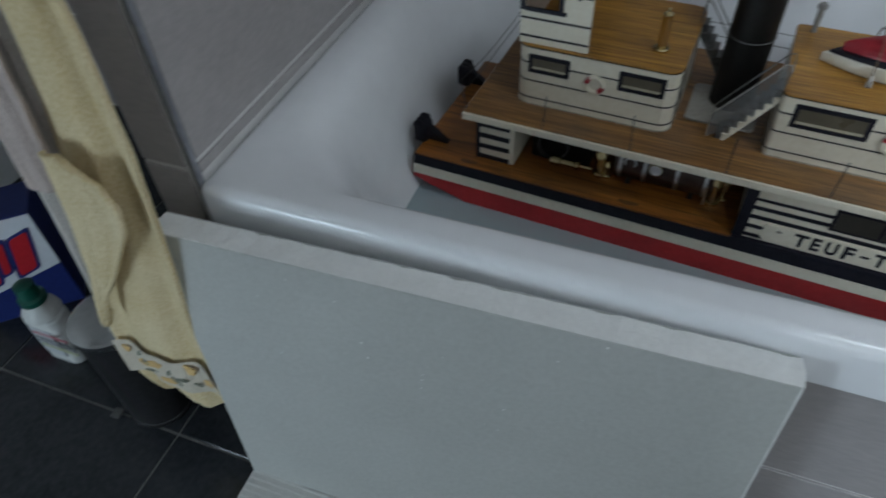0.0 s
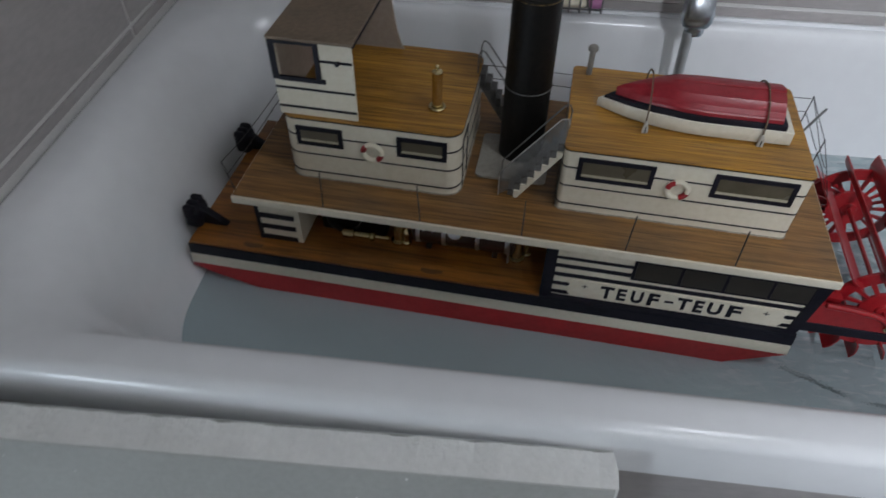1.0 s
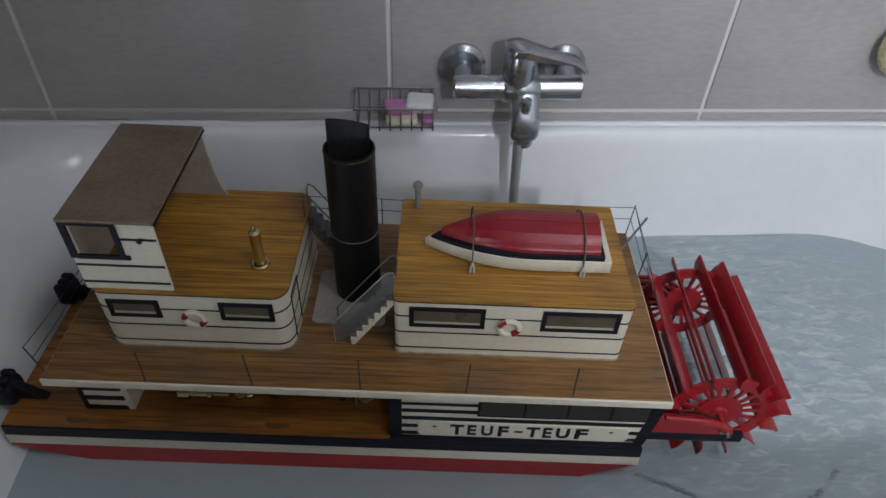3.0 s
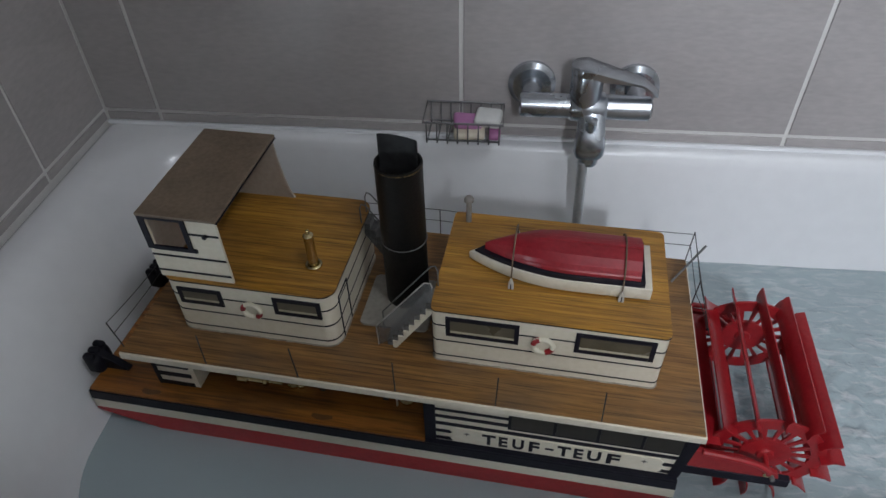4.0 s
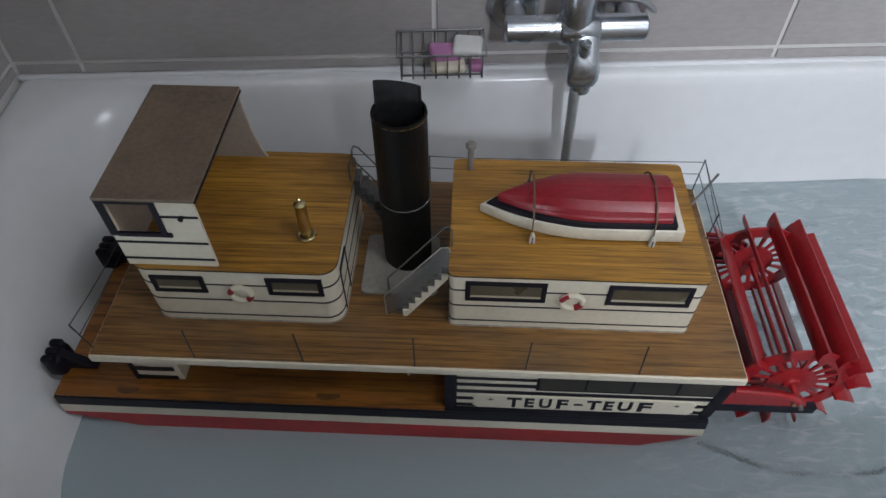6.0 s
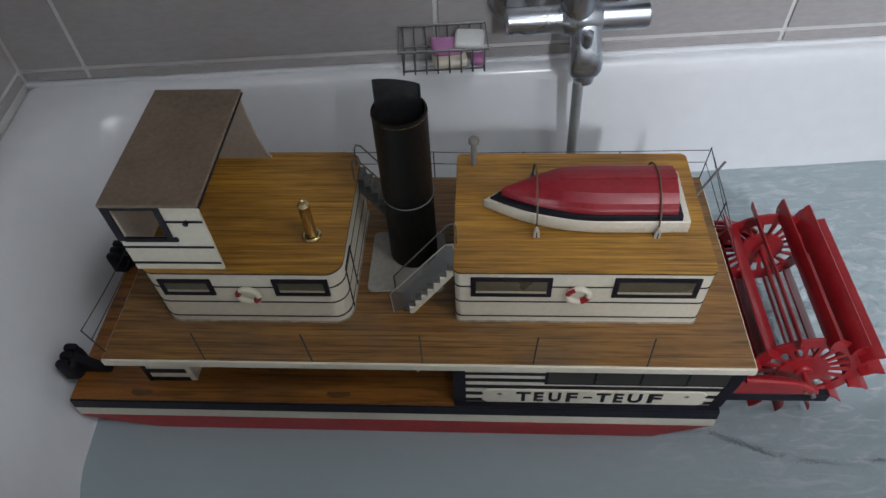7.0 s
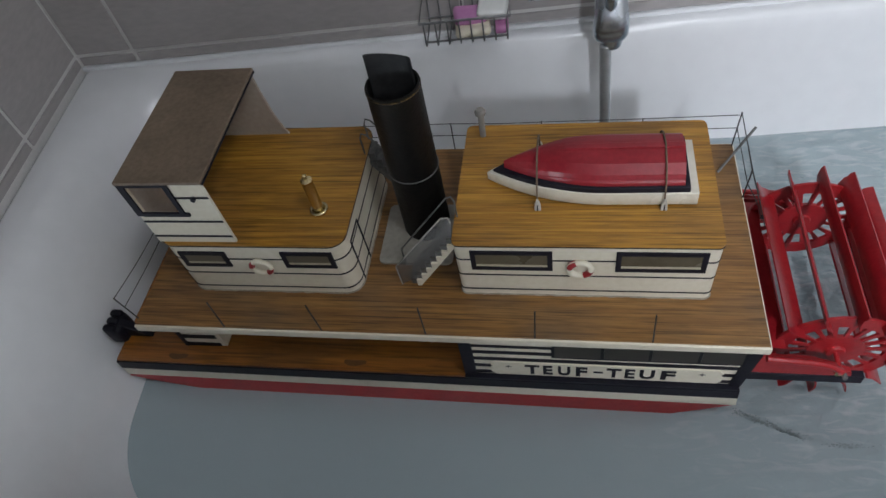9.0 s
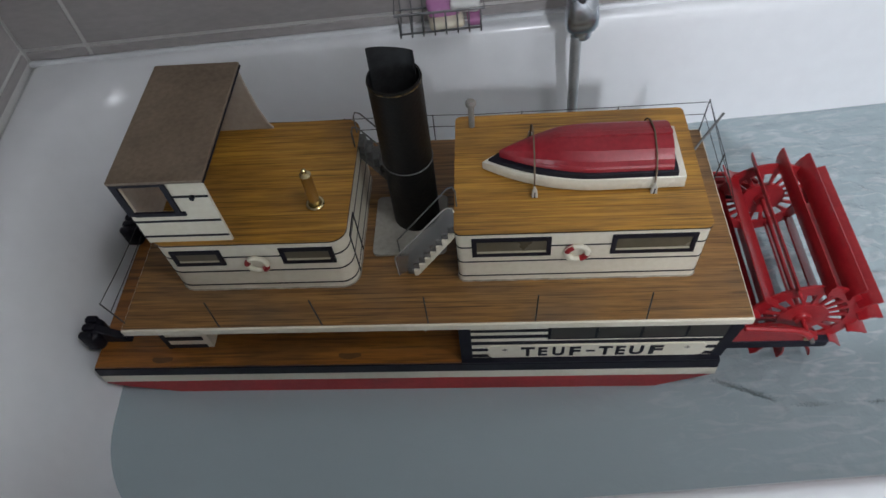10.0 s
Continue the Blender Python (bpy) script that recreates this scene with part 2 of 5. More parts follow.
# height, then inset from the outer edge: head end, foot end, open side, wall side; corner radius at the head and the foot
BATH_RINGS = [
    (0.115, 0, 0, 0, 0, 0.012, 0.025),
    (0.172, 0, 0, 0, 0, 0.012, 0.03),
    (0.181, 0.004, 0.004, 0.004, 0.002, 0.012, 0.03),
    (0.185, 0.012, 0.012, 0.013, 0.006, 0.012, 0.03),
    (0.1856, 0.0155, 0.0192, 0.0166, 0.0081, 0.02, 0.0405),
    (0.1856, 0.0304, 0.0504, 0.0322, 0.0172, 0.086, 0.086),
    (0.185, 0.035, 0.06, 0.037, 0.02, 0.1, 0.1),
    (0.183, 0.05, 0.075, 0.048, 0.0255, 0.14, 0.14),
    (0.176, 0.068, 0.088, 0.057, 0.0305, 0.15, 0.25),
    (0.16, 0.085, 0.1, 0.064, 0.034, 0.17, 0.27),
    (0.12, 0.108, 0.12, 0.072, 0.038, 0.19, 0.29),
    (0.05, 0.136, 0.15, 0.081, 0.044, 0.19, 0.31),
    (-0.05, 0.168, 0.19, 0.092, 0.052, 0.19, 0.33),
    (-0.14, 0.195, 0.23, 0.102, 0.065, 0.19, 0.33),
    (-0.2, 0.22, 0.265, 0.117, 0.08, 0.19, 0.32),
    (-0.24, 0.265, 0.31, 0.147, 0.115, 0.19, 0.3),
    (-0.258, 0.33, 0.38, 0.197, 0.165, 0.19, 0.26),
    (-0.262, 0.45, 0.5, 0.282, 0.245, 0.1, 0.1),
]


def bath_ring(l, r, n, f, head, foot, corner=14, side=8):
    x0, y0, x1, y1 = BATH["l"] + l, BATH["n"] + n, BATH["r"] - r, BATH["f"] - f
    a = rounded(x0, y0, x1, y1, min(head, (y1 - y0) / 2 - 0.001), corner)
    b = rounded(x0, y0, x1, y1, min(foot, (y1 - y0) / 2 - 0.001), corner)
    c = corner + 1
    pts = b[:c] + a[c:3 * c] + b[3 * c:]
    out, count = [], corner + 1
    for k in range(4):
        arc = pts[k * count:(k + 1) * count]
        nxt = pts[((k + 1) * count) % len(pts)]
        out += arc
        out += [tuple(arc[-1][i] + (nxt[i] - arc[-1][i]) * j / side for i in range(2)) for j in range(1, side)]
    return out


def bath_shell():
    bm = bmesh.new()
    rows = [[bm.verts.new((x, y, z)) for x, y in bath_ring(l, r, n, f, head, foot)] for z, l, r, n, f, head, foot in BATH_RINGS]
    for a, b in zip(rows, rows[1:]):
        for i in range(len(a)):
            bm.faces.new((a[i], a[(i + 1) % len(a)], b[(i + 1) % len(a)], b[i]))
    bm.faces.new(rows[-1])
    return bm


bath = thing("bathtub", (0.7, 0.1, FLOOR), "white enamelled built-in bathtub part filled with water", "bathtub", turn=TURN)
part("tub", bath_shell(), ENAMEL, bath, smooth=60)


def at_height(z):
    for a, b in zip(BATH_RINGS[6:], BATH_RINGS[7:]):
        if b[0] <= z <= a[0]:
            t = (a[0] - z) / (a[0] - b[0] + 1e-9)
            return [p + (q - p) * t for p, q in zip(a, b)]


def water_sheet():
    """The water's surface with ripples that grow towards the paddle wheel."""
    _, l, r, n, f, head, foot = at_height(WATER)
    edge = bath_ring(l - 0.004, r - 0.004, n - 0.004, f - 0.004, head, foot, 20, 16)
    cx, cy = 0.98, 0.16
    bm = bmesh.new()
    rows, steps = [], 90
    for s in range(1, steps + 1):
        t = (s / steps) ** 1.1
        row = []
        for x, y in edge:
            px, py = cx + (x - cx) * t, cy + (y - cy) * t
            d = math.hypot(px - 1.0, py - 0.2)
            amp = 0.0075 * math.exp(-((d / 0.34) ** 2)) + 0.0003
            if px < 0.75:
                amp = 0.0002
            h = noise.noise((px * 32, py * 32, 0.3)) + 0.7 * noise.noise((px * 75, py * 70, 4.1))
            row.append(bm.verts.new((px, py, WATER + amp * h)))
        rows.append(row)
    bm.faces.new(rows[0])
    for a, b in zip(rows, rows[1:]):
        for i in range(len(a)):
            bm.faces.new((a[i], a[(i + 1) % len(a)], b[(i + 1) % len(a)], b[i]))
    return bm


def water_material():
    m = bpy.data.materials.new("bath_water")
    m.use_nodes = True
    nt = m.node_tree
    nt.nodes.remove(nt.nodes["Principled BSDF"])
    clear = nt.nodes.new("ShaderNodeBsdfTransparent")
    clear.inputs[0].default_value = (0.70, 0.80, 0.825, 1)
    gloss = nt.nodes.new("ShaderNodeBsdfGlossy")
    gloss.inputs["Roughness"].default_value = 0.02
    murk = nt.nodes.new("ShaderNodeBsdfDiffuse")
    murk.inputs[0].default_value = (0.59, 0.69, 0.715, 1)
    fres = nt.nodes.new("ShaderNodeFresnel")
    fres.inputs[0].default_value = 1.33
    co = nt.nodes.new("ShaderNodeTexCoord")
    t = nt.nodes.new("ShaderNodeTexNoise")
    t.inputs["Scale"].default_value, t.inputs["Detail"].default_value = 42, 4
    bp = nt.nodes.new("ShaderNodeBump")
    bp.inputs["Strength"].default_value, bp.inputs["Distance"].default_value = 1.0, 0.010
    far = nt.nodes.new("ShaderNodeVectorMath")
    far.operation = "DISTANCE"
    far.inputs[1].default_value = (K * 0.32, K * 0.06, 0)
    churn = nt.nodes.new("ShaderNodeMapRange")
    churn.inputs[1].default_value, churn.inputs[2].default_value, churn.inputs[3].default_value, churn.inputs[4].default_value = 0.08, 0.5, 1.0, 0.1
    mul = nt.nodes.new("ShaderNodeMath")
    mul.operation = "MULTIPLY"
    nt.links.new(co.outputs["Object"], far.inputs[0])
    nt.links.new(far.outputs["Value"], churn.inputs[0])
    nt.links.new(churn.outputs[0], mul.inputs[0])
    nt.links.new(t.outputs[0], mul.inputs[1])
    nt.links.new(co.outputs["Object"], t.inputs[0])
    nt.links.new(mul.outputs[0], bp.inputs["Height"])
    nt.links.new(bp.outputs[0], gloss.inputs["Normal"])
    nt.links.new(bp.outputs[0], fres.inputs["Normal"])
    nt.links.new(bp.outputs[0], murk.inputs["Normal"])
    # ripple highlights and fine bubbles painted as drawn-out pale streaks behind the wheel
    squeeze = nt.nodes.new("ShaderNodeMapping")
    squeeze.inputs["Scale"].default_value = (9, 30, 9)
    squeeze.inputs["Rotation"].default_value = (0, 0, 0.35)
    glint_froth = nt.nodes.new("ShaderNodeTexNoise")
    glint_froth.inputs["Scale"].default_value, glint_froth.inputs["Detail"].default_value, glint_froth.inputs["Distortion"].default_value = 2.6, 6, 1.2
    streak = nt.nodes.new("ShaderNodeMapRange")
    streak.inputs[1].default_value, streak.inputs[2].default_value, streak.inputs[3].default_value, streak.inputs[4].default_value = 0.5, 0.7, 0.0, 1.0
    near = nt.nodes.new("ShaderNodeMapRange")
    near.inputs[1].default_value, near.inputs[2].default_value, near.inputs[3].default_value, near.inputs[4].default_value = 0.14, 0.4, 1.0, 0.0
    both = nt.nodes.new("ShaderNodeMath")
    both.operation = "MULTIPLY"
    glint_tint = nt.nodes.new("ShaderNodeMixRGB")
    glint_tint.inputs[1].default_value = (0.59, 0.69, 0.715, 1)
    glint_tint.inputs[2].default_value = (0.9, 0.93, 0.94, 1)
    nt.links.new(co.outputs["Object"], squeeze.inputs[0])
    nt.links.new(squeeze.outputs[0], glint_froth.inputs[0])
    nt.links.new(glint_froth.outputs[0], streak.inputs[0])
    nt.links.new(far.outputs["Value"], near.inputs[0])
    nt.links.new(streak.outputs[0], both.inputs[0])
    nt.links.new(near.outputs[0], both.inputs[1])
    nt.links.new(both.outputs[0], glint_tint.inputs[0])
    nt.links.new(glint_tint.outputs[0], murk.inputs[0])
    body = nt.nodes.new("ShaderNodeMixShader")
    body.inputs[0].default_value = 0.58
    nt.links.new(clear.outputs[0], body.inputs[1])
    nt.links.new(murk.outputs[0], body.inputs[2])
    top = nt.nodes.new("ShaderNodeMixShader")
    nt.links.new(fres.outputs[0], top.inputs[0])
    nt.links.new(body.outputs[0], top.inputs[1])
    nt.links.new(gloss.outputs[0], top.inputs[2])
    nt.links.new(top.outputs[0], nt.nodes["Material Output"].inputs[0])
    return m


solid("water", water_sheet(), water_material(), "clear grey-blue bath water, churned behind the wheel", "water", TURN, smooth=80, base=(0.7, 0.1, WATER), upward=True)

TOP = 2.1  # ceiling
FAR_LEFT, NEAR, RIGHT_END = -1.45, -2.2, BATH["r"]
NIB = -0.35  # far side of the partition at the bath's head
END = BATH["n"] + 0.012  # its tiled end
LIFT = 0.003  # tiles stand this proud


def wall(name, b, finish=None):
    label = "plain pale plastered wall" if finish else "taupe tiled bathroom wall with pale grout"
    return solid(name, box(*b), finish or GROUT, label, "wall", TURN, base=(b[0], b[1], b[2]))


wall_tap = wall("wall_tap", (FAR_LEFT, BATH["f"] + LIFT, FLOOR, RIGHT_END + 0.08, BATH["f"] + 0.08, TOP))
wall_head = wall("wall_head", (NIB + LIFT, END + LIFT, FLOOR, BATH["l"] - LIFT, BATH["f"] + LIFT, TOP))
wall("wall_foot", (RIGHT_END, NEAR, FLOOR, RIGHT_END + 0.08, BATH["f"] + LIFT, TOP), PLASTER)
wall("wall_left", (FAR_LEFT - 0.08, NEAR, FLOOR, FAR_LEFT, BATH["f"] + 0.08, TOP), PLASTER)
wall("wall_near", (FAR_LEFT - 0.08, NEAR - 0.08, FLOOR, RIGHT_END + 0.08, NEAR, TOP), PLASTER)
# unseen wall added beside the lamp to shade the bath's head end
wall("wall_nook", (0.74, NEAR, FLOOR, 0.875, -1.648, TOP), PLASTER)
solid("ceiling", box(FAR_LEFT - 0.08, NEAR - 0.08, TOP, RIGHT_END + 0.08, BATH["f"] + 0.08, TOP + 0.06), PLASTER, "plain white ceiling", "ceiling", TURN)
floor = solid("floor", box(FAR_LEFT - 0.08, NEAR - 0.08, FLOOR - 0.06, RIGHT_END + 0.08, BATH["f"] + 0.08, FLOOR - LIFT), FLOOR_GROUT, "dark grey glossy floor tiles with pale joints", "floor", TURN, base=(0, 0, FLOOR))
apron = part("apron", box(BATH["l"], -0.287, FLOOR, BATH["r"], -0.25, 0.15), GROUT, bath, "taupe tiled bath panel")
trim = solid("trim", box(BATH["l"] - 0.006, END - 0.003, FLOOR, BATH["l"] + 0.003, END + 0.006, TOP, 0.002), material("metal_trim", (0.24, 0.25, 0.28), (0.33, 0.34, 0.37), 0.35, 0.4), "slim pale tile edge trim", "trim", TURN, base=(BATH["l"], END, FLOOR))
solid("sealant", box(BATH["l"] + 0.001, BATH["f"] - 0.008, RIM - 0.002, BATH["r"], BATH["f"] + 0.001, RIM + 0.006, 0.002), ENAMEL, "white silicone bead round the bath", "sealant", TURN, base=(0, BATH["f"], RIM))


# ---- the paddle steamer (axes of the boat) ----
MID = 0.1615
ship = thing("model_steamboat", (0.35, MID, WATER), "wooden model stern-wheel steamboat floating in the bath", "model boat")
HULL = [(-0.094, 0.035), (-0.1, -0.018), (-0.07, -0.03), (0.0, -0.05), (0.06, -0.078), (0.66, -0.078), (0.71, -0.046), (0.778, -0.012), (0.7745, 0.035)]


def hull_slice(z0, z1):
    """The hull's outline between two heights."""
    out = []
    n = len(HULL)
    for i in range(n):
        (x, z), (x2, z2) = HULL[i], HULL[(i + 1) % n]
        if z0 <= z <= z1:
            out.append((x, z))
        for lim in (z0, z1) if z < z2 else (z1, z0):
            if min(z, z2) < lim < max(z, z2):
                out.append((x + (x2 - x) * (lim - z) / (z2 - z), lim))
    return out


part("hull", prism(hull_slice(-0.2, -0.010), "y", 0.005, 0.318), HULL_RED, ship, "red painted underbody")
part("strake", prism(hull_slice(-0.010, 0.012), "y", 0.0035, 0.3195), CREAM, ship, "cream painted band")
part("rubbing_band", prism(hull_slice(0.012, 0.033), "y", 0.002, 0.321, 0.001), NAVY, ship, "dark navy painted band")
part("sill", box(0.431, 0.0022, 0.033, 0.773, 0.0098, 0.0374), NAVY, ship)
part("main_deck", box(-0.092, 0.004, 0.033, 0.773, 0.319, 0.0365), MAIN_DECK, ship, "varnished brown wooden deck")
part("upper_deck_edge", box(0.0, 0.0, 0.1325, 0.787, 0.323, 0.1445, 0.0012), CREAM, ship, "cream painted deck edge")
part("upper_deck", box(0.002, 0.003, 0.1445, 0.785, 0.32, 0.1462), DECK, ship, "varnished streaky wooden deck")

KNOT = material("wood_knot", (0.09, 0.036, 0.011), (0.14, 0.06, 0.018), 0.5)
for x, y, w in ((0.004, 0.0145, 0.016), (0.274, 0.0165, 0.017)):
    pts = [(x + w * (math.cos(a / 2.5) + 0.12 * math.sin(a)), y + 0.0045 * math.sin(a / 2.5) * (1 + 0.3 * math.sin(a * 1.2))) for a in [2 * math.pi * 2.5 * i / 18 for i in range(18)]]
    part("knot", prism(pts, "z", 0.0364, 0.0367), KNOT, ship)

# pushing knees at the bow
for y in (0.05, 0.238):
    bm = box(-0.106, y - 0.019, 0.032, -0.084, y + 0.019, 0.070, 0.010, 4)
    for dy in (-0.013, 0.0, 0.013):
        box(-0.109, y + dy - 0.006, 0.036, -0.090, y + dy + 0.006, 0.075 + 0.05 * abs(dy) * (dy < 0), 0.005, 3, bm)
    knee = part("pushing_knee", bm, NAVY, ship, "black padded bow knee", smooth=50)
    part("bracket", prism([(-0.09, 0.0368), (-0.048, 0.0368), (-0.062, 0.048), (-0.09, 0.07)], "y", y - 0.006, y + 0.006, 0.001), NAVY, knee)


# striped cabins under the upper deck
def slant(z):
    return 0.774 + 0.011 * (z - 0.0365) / 0.096


cabin = part("aft_cabin", prism([(0.435, 0.0365), (0.774, 0.0365), (0.785, 0.1325), (0.435, 0.1325)], "y", 0.010, 0.313), CREAM, ship, "cream cabin with navy stripes")


def stripe(x0, x1, z0, z1, y, out=0.0012, parent=None, name="stripe", slanted=False, colour=None):
    """A painted stripe; slanted ones follow the cabin's raked end."""
    e0, e1 = (slant(z0) - 0.013, slant(z1) - 0.013) if slanted else (x1, x1)
    jag = 0.0004
    pts = [(x0, z0 + random.uniform(-jag, jag)), (e0, z0 + random.uniform(-jag, jag)), (e1, z1 + random.uniform(-jag, jag)), (x0, z1 + random.uniform(-jag, jag))]
    return part(name, prism(pts, "y", y - out, y + 0.0005), colour or NAVY, parent)


for side in (0, 1):
    if side == 0:
        stripe(0.431, 0.4465, 0.0366, 0.1324, 0.010, 0.003, cabin, "corner_post")
        for z0, z1 in ((0.1085, 0.1130), (0.0925, 0.0985)):
            stripe(0.4465, 0.546, z0, z1, 0.010, parent=cabin)
        stripe(0.4465, 0, 0.0755, 0.082, 0.010, parent=cabin, slanted=True)
        for z0, z1 in ((0.057, 0.063), (0.0405, 0.0465)):
            stripe(0.4465, 0.475, z0, z1, 0.010, parent=cabin)
            stripe(0.745, 0, z0, z1, 0.010, parent=cabin, slanted=True)
    part("end_post", prism([(slant(0.0366) - 0.013, 0.0366), (slant(0.0366) + 0.001, 0.0366), (slant(0.1324) + 0.001, 0.1324), (slant(0.1324) - 0.013, 0.1324)], "y", 0.0075 if side == 0 else 0.312, 0.011 if side == 0 else 0.3155), NAVY, cabin)
window = part("cabin_window", prism([(0.545, 0.0885), (slant(0.0885) - 0.012, 0.0885), (slant(0.126) - 0.012, 0.126), (0.545, 0.126)], "y", 0.0082, 0.0105), NAVY, cabin, "long dark window with navy frame")
for x0, x1 in ((0.549, 0.604), (0.608, 0.660), (0.664, 0.716), (0.720, 0.766)):
    part("pane", box(x0, 0.0074, 0.0925, x1, 0.009, 0.122), CABIN_GLASS, window)
plate = [(0.466, 0.0565), (0.470, 0.0510), (0.467, 0.0477), (0.473, 0.0405), (0.745, 0.0405), (0.751, 0.0477), (0.748, 0.0510), (0.752, 0.0565), (0.748, 0.0620), (0.751, 0.0653), (0.745, 0.0725), (0.473, 0.0725), (0.467, 0.0653), (0.470, 0.0620)]
name_board = part("name_board", prism(plate, "y", 0.0078, 0.0105), CREAM, cabin, "cream name board with painted letters")


def lettering(text, x0, x1, z0, z1, y, colour, parent):
    """Words from the built-in font, fitted into a box, facing the open side."""
    curve = bpy.data.curves.new("letters", "FONT")
    curve.body, curve.extrude, curve.offset, curve.space_character = text, 0.004, 0.034, 1.0
    ob = bpy.data.objects.new("letters", curve)
    scene.collection.objects.link(ob)
    me = bpy.data.meshes.new_from_object(ob.evaluated_get(bpy.context.evaluated_depsgraph_get()))
    bpy.data.objects.remove(ob)
    bm = bmesh.new()
    bm.from_mesh(me)
    xs, zs = [v.co.x for v in bm.verts], [v.co.y for v in bm.verts]
    for v in bm.verts:
        v.co = (x0 + (v.co.x - min(xs)) / (max(xs) - min(xs)) * (x1 - x0), y - v.co.z * 0.1, z0 + (v.co.y - min(zs)) / (max(zs) - min(zs)) * (z1 - z0))
    return part("lettering", bm, colour, parent, "hand-painted black letters")


for letter, a, b in (("T", 453, 508), ("E", 521, 557), ("U", 576, 622), ("F", 642, 684), ("T", 753, 806), ("E", 819, 855), ("U", 871, 924), ("F", 946, 997)):
    lettering(letter, 0.511 + (a - 453) * 0.00034, 0.511 + (b - 453) * 0.00034, 0.0450 + random.uniform(-0.0006, 0.0006), 0.0687, 0.0076, NAVY, name_board)
part("lettering", box(0.597, 0.0071, 0.0550, 0.6085, 0.0079, 0.0587), NAVY, name_board)
INK = material("faded_ink", (0.07, 0.065, 0.06), (0.15, 0.14, 0.12), 0.6)
for x in (0.490, 0.7265):
    star = [(x + r * math.cos(a), 0.0628 + r * math.sin(a)) for a, r in [(math.pi * q / 4, 0.0042 if q % 2 == 0 else 0.0014) for q in range(8)]]
    part("star", prism(star, "y", 0.0071, 0.0079), INK, name_board)

# small cabin forward, engine room
fore = part("fore_cabin", box(0.012, 0.034, 0.0365, 0.077, 0.289, 0.1325), CREAM, ship, "cream box cabin with navy stripes")
stripe(0.011, 0.0165, 0.0366, 0.1324, 0.034, 0.002, fore, "corner_post")
for z in (0.0366, 0.058, 0.0795, 0.101):
    stripe(0.0165, 0.069, z, z + 0.0085, 0.034, parent=fore)
for x in (0.1, 0.26, 0.42):
    part("deck_post", box(x, 0.30, 0.0365, x + 0.008, 0.308, 0.1325), CREAM, ship)
LAGGING = material("boiler_lagging", (0.022, 0.010, 0.007), (0.05, 0.021, 0.012), 0.4, big=20, fine=120, coat=0.1)
# near-black colour stands in for the shade inside the engine room
SHADE_BLACK = material("interior_shade", (0.008, 0.006, 0.005), (0.022, 0.016, 0.012), 0.7, big=20, fine=120)
SILVER = material("polished_band", (0.55, 0.56, 0.58), (0.68, 0.69, 0.71), 0.3, 1.0, big=30, fine=150)
# sheet added behind the engine to paint the dark depth
part("engine_bulkhead", box(0.08, 0.15, 0.0365, 0.434, 0.155, 0.1325), SHADE_BLACK, ship)
boiler = part("boiler", lathe([(0.0, 0.235), (0.018, 0.235), (0.029, 0.240), (0.029, 0.385), (0.018, 0.39), (0.0, 0.39)][1:-1], (0, 0.082, 0.068), axis="x"), LAGGING, ship, "dark brown lagged boiler with metal bands", smooth=40)
for x in (0.247, 0.285, 0.334, 0.377):
    part("band", lathe([(0.0290, x - 0.003), (0.0300, x - 0.0026), (0.0300, x + 0.0026), (0.0290, x + 0.003)], (0, 0.082, 0.068), 28, "x", True), SILVER, boiler, smooth=40)
part("manhole", torus((0.262, 0.056, 0.082), 0.0085, 0.0018, "y", 20, 8), SILVER, boiler, smooth=60)
part("water_glass", lathe([(0.0016, 0.040), (0.0016, 0.075)], (0.380, 0.052, 0), 10), SILVER, boiler, smooth=60)
for x in (0.262, 0.36):
    part("cradle", box(x - 0.004, 0.06, 0.0365, x + 0.004, 0.104, 0.05), SHADE_BLACK, boiler)
gauge = part("pressure_gauge", lathe([(0.0105, 0), (0.0105, 0.007), (0.009, 0.0085), (0.009, 0.006)], (0.302, 0.047, 0.086), axis="y"), BRASS, boiler, "small white dial gauge")
part("dial", lathe([(0.009, -0.001), (0.009, 0.004)], (0.302, 0.047, 0.086), axis="y"), material("dial_white", (0.6, 0.62, 0.66), (0.7, 0.72, 0.76), 0.3), gauge)
for x, y, r, h in ((0.392, 0.066, 0.0075, 0.052), (0.406, 0.075, 0.004, 0.045), (0.215, 0.066, 0.0075, 0.05), (0.228, 0.064, 0.0045, 0.03)):
    part("brass_fitting", lathe([(r * 1.5, 0.0365), (r * 1.5, 0.041), (r, 0.043), (r, 0.0365 + h * 0.7), (r * 1.3, 0.0365 + h * 0.72), (r * 1.3, 0.0365 + h * 0.85), (r * 0.5, 0.0365 + h)], (x, y, 0), 14), BRASS, ship, smooth=40)
engine = part("steam_engine", box(0.095, 0.07, 0.0365, 0.195, 0.14, 0.10, 0.004), BLACK_METAL, ship, "black model steam engine with brass cylinder")
part("cylinder", lathe([(0.006, 0.135), (0.008, 0.137), (0.008, 0.152), (0.0055, 0.154), (0.0055, 0.176), (0.0075, 0.178), (0.0075, 0.183), (0.003, 0.185), (0.003, 0.205)], (0, 0.05, 0.056), 16, "x"), BRASS, engine, smooth=40)
part("flywheel", lathe([(0.024, -0.004), (0.026, -0.004), (0.026, 0.004), (0.024, 0.004)], (0.135, 0.06, 0.075), 24, "y", True), WIRE, engine)
part("pipe", sweep(bent([(0.19, 0.08, 0.085), (0.205, 0.075, 0.10), (0.23, 0.07, 0.104), (0.255, 0.07, 0.096)]), 0.003), BRASS, engine, smooth=60)


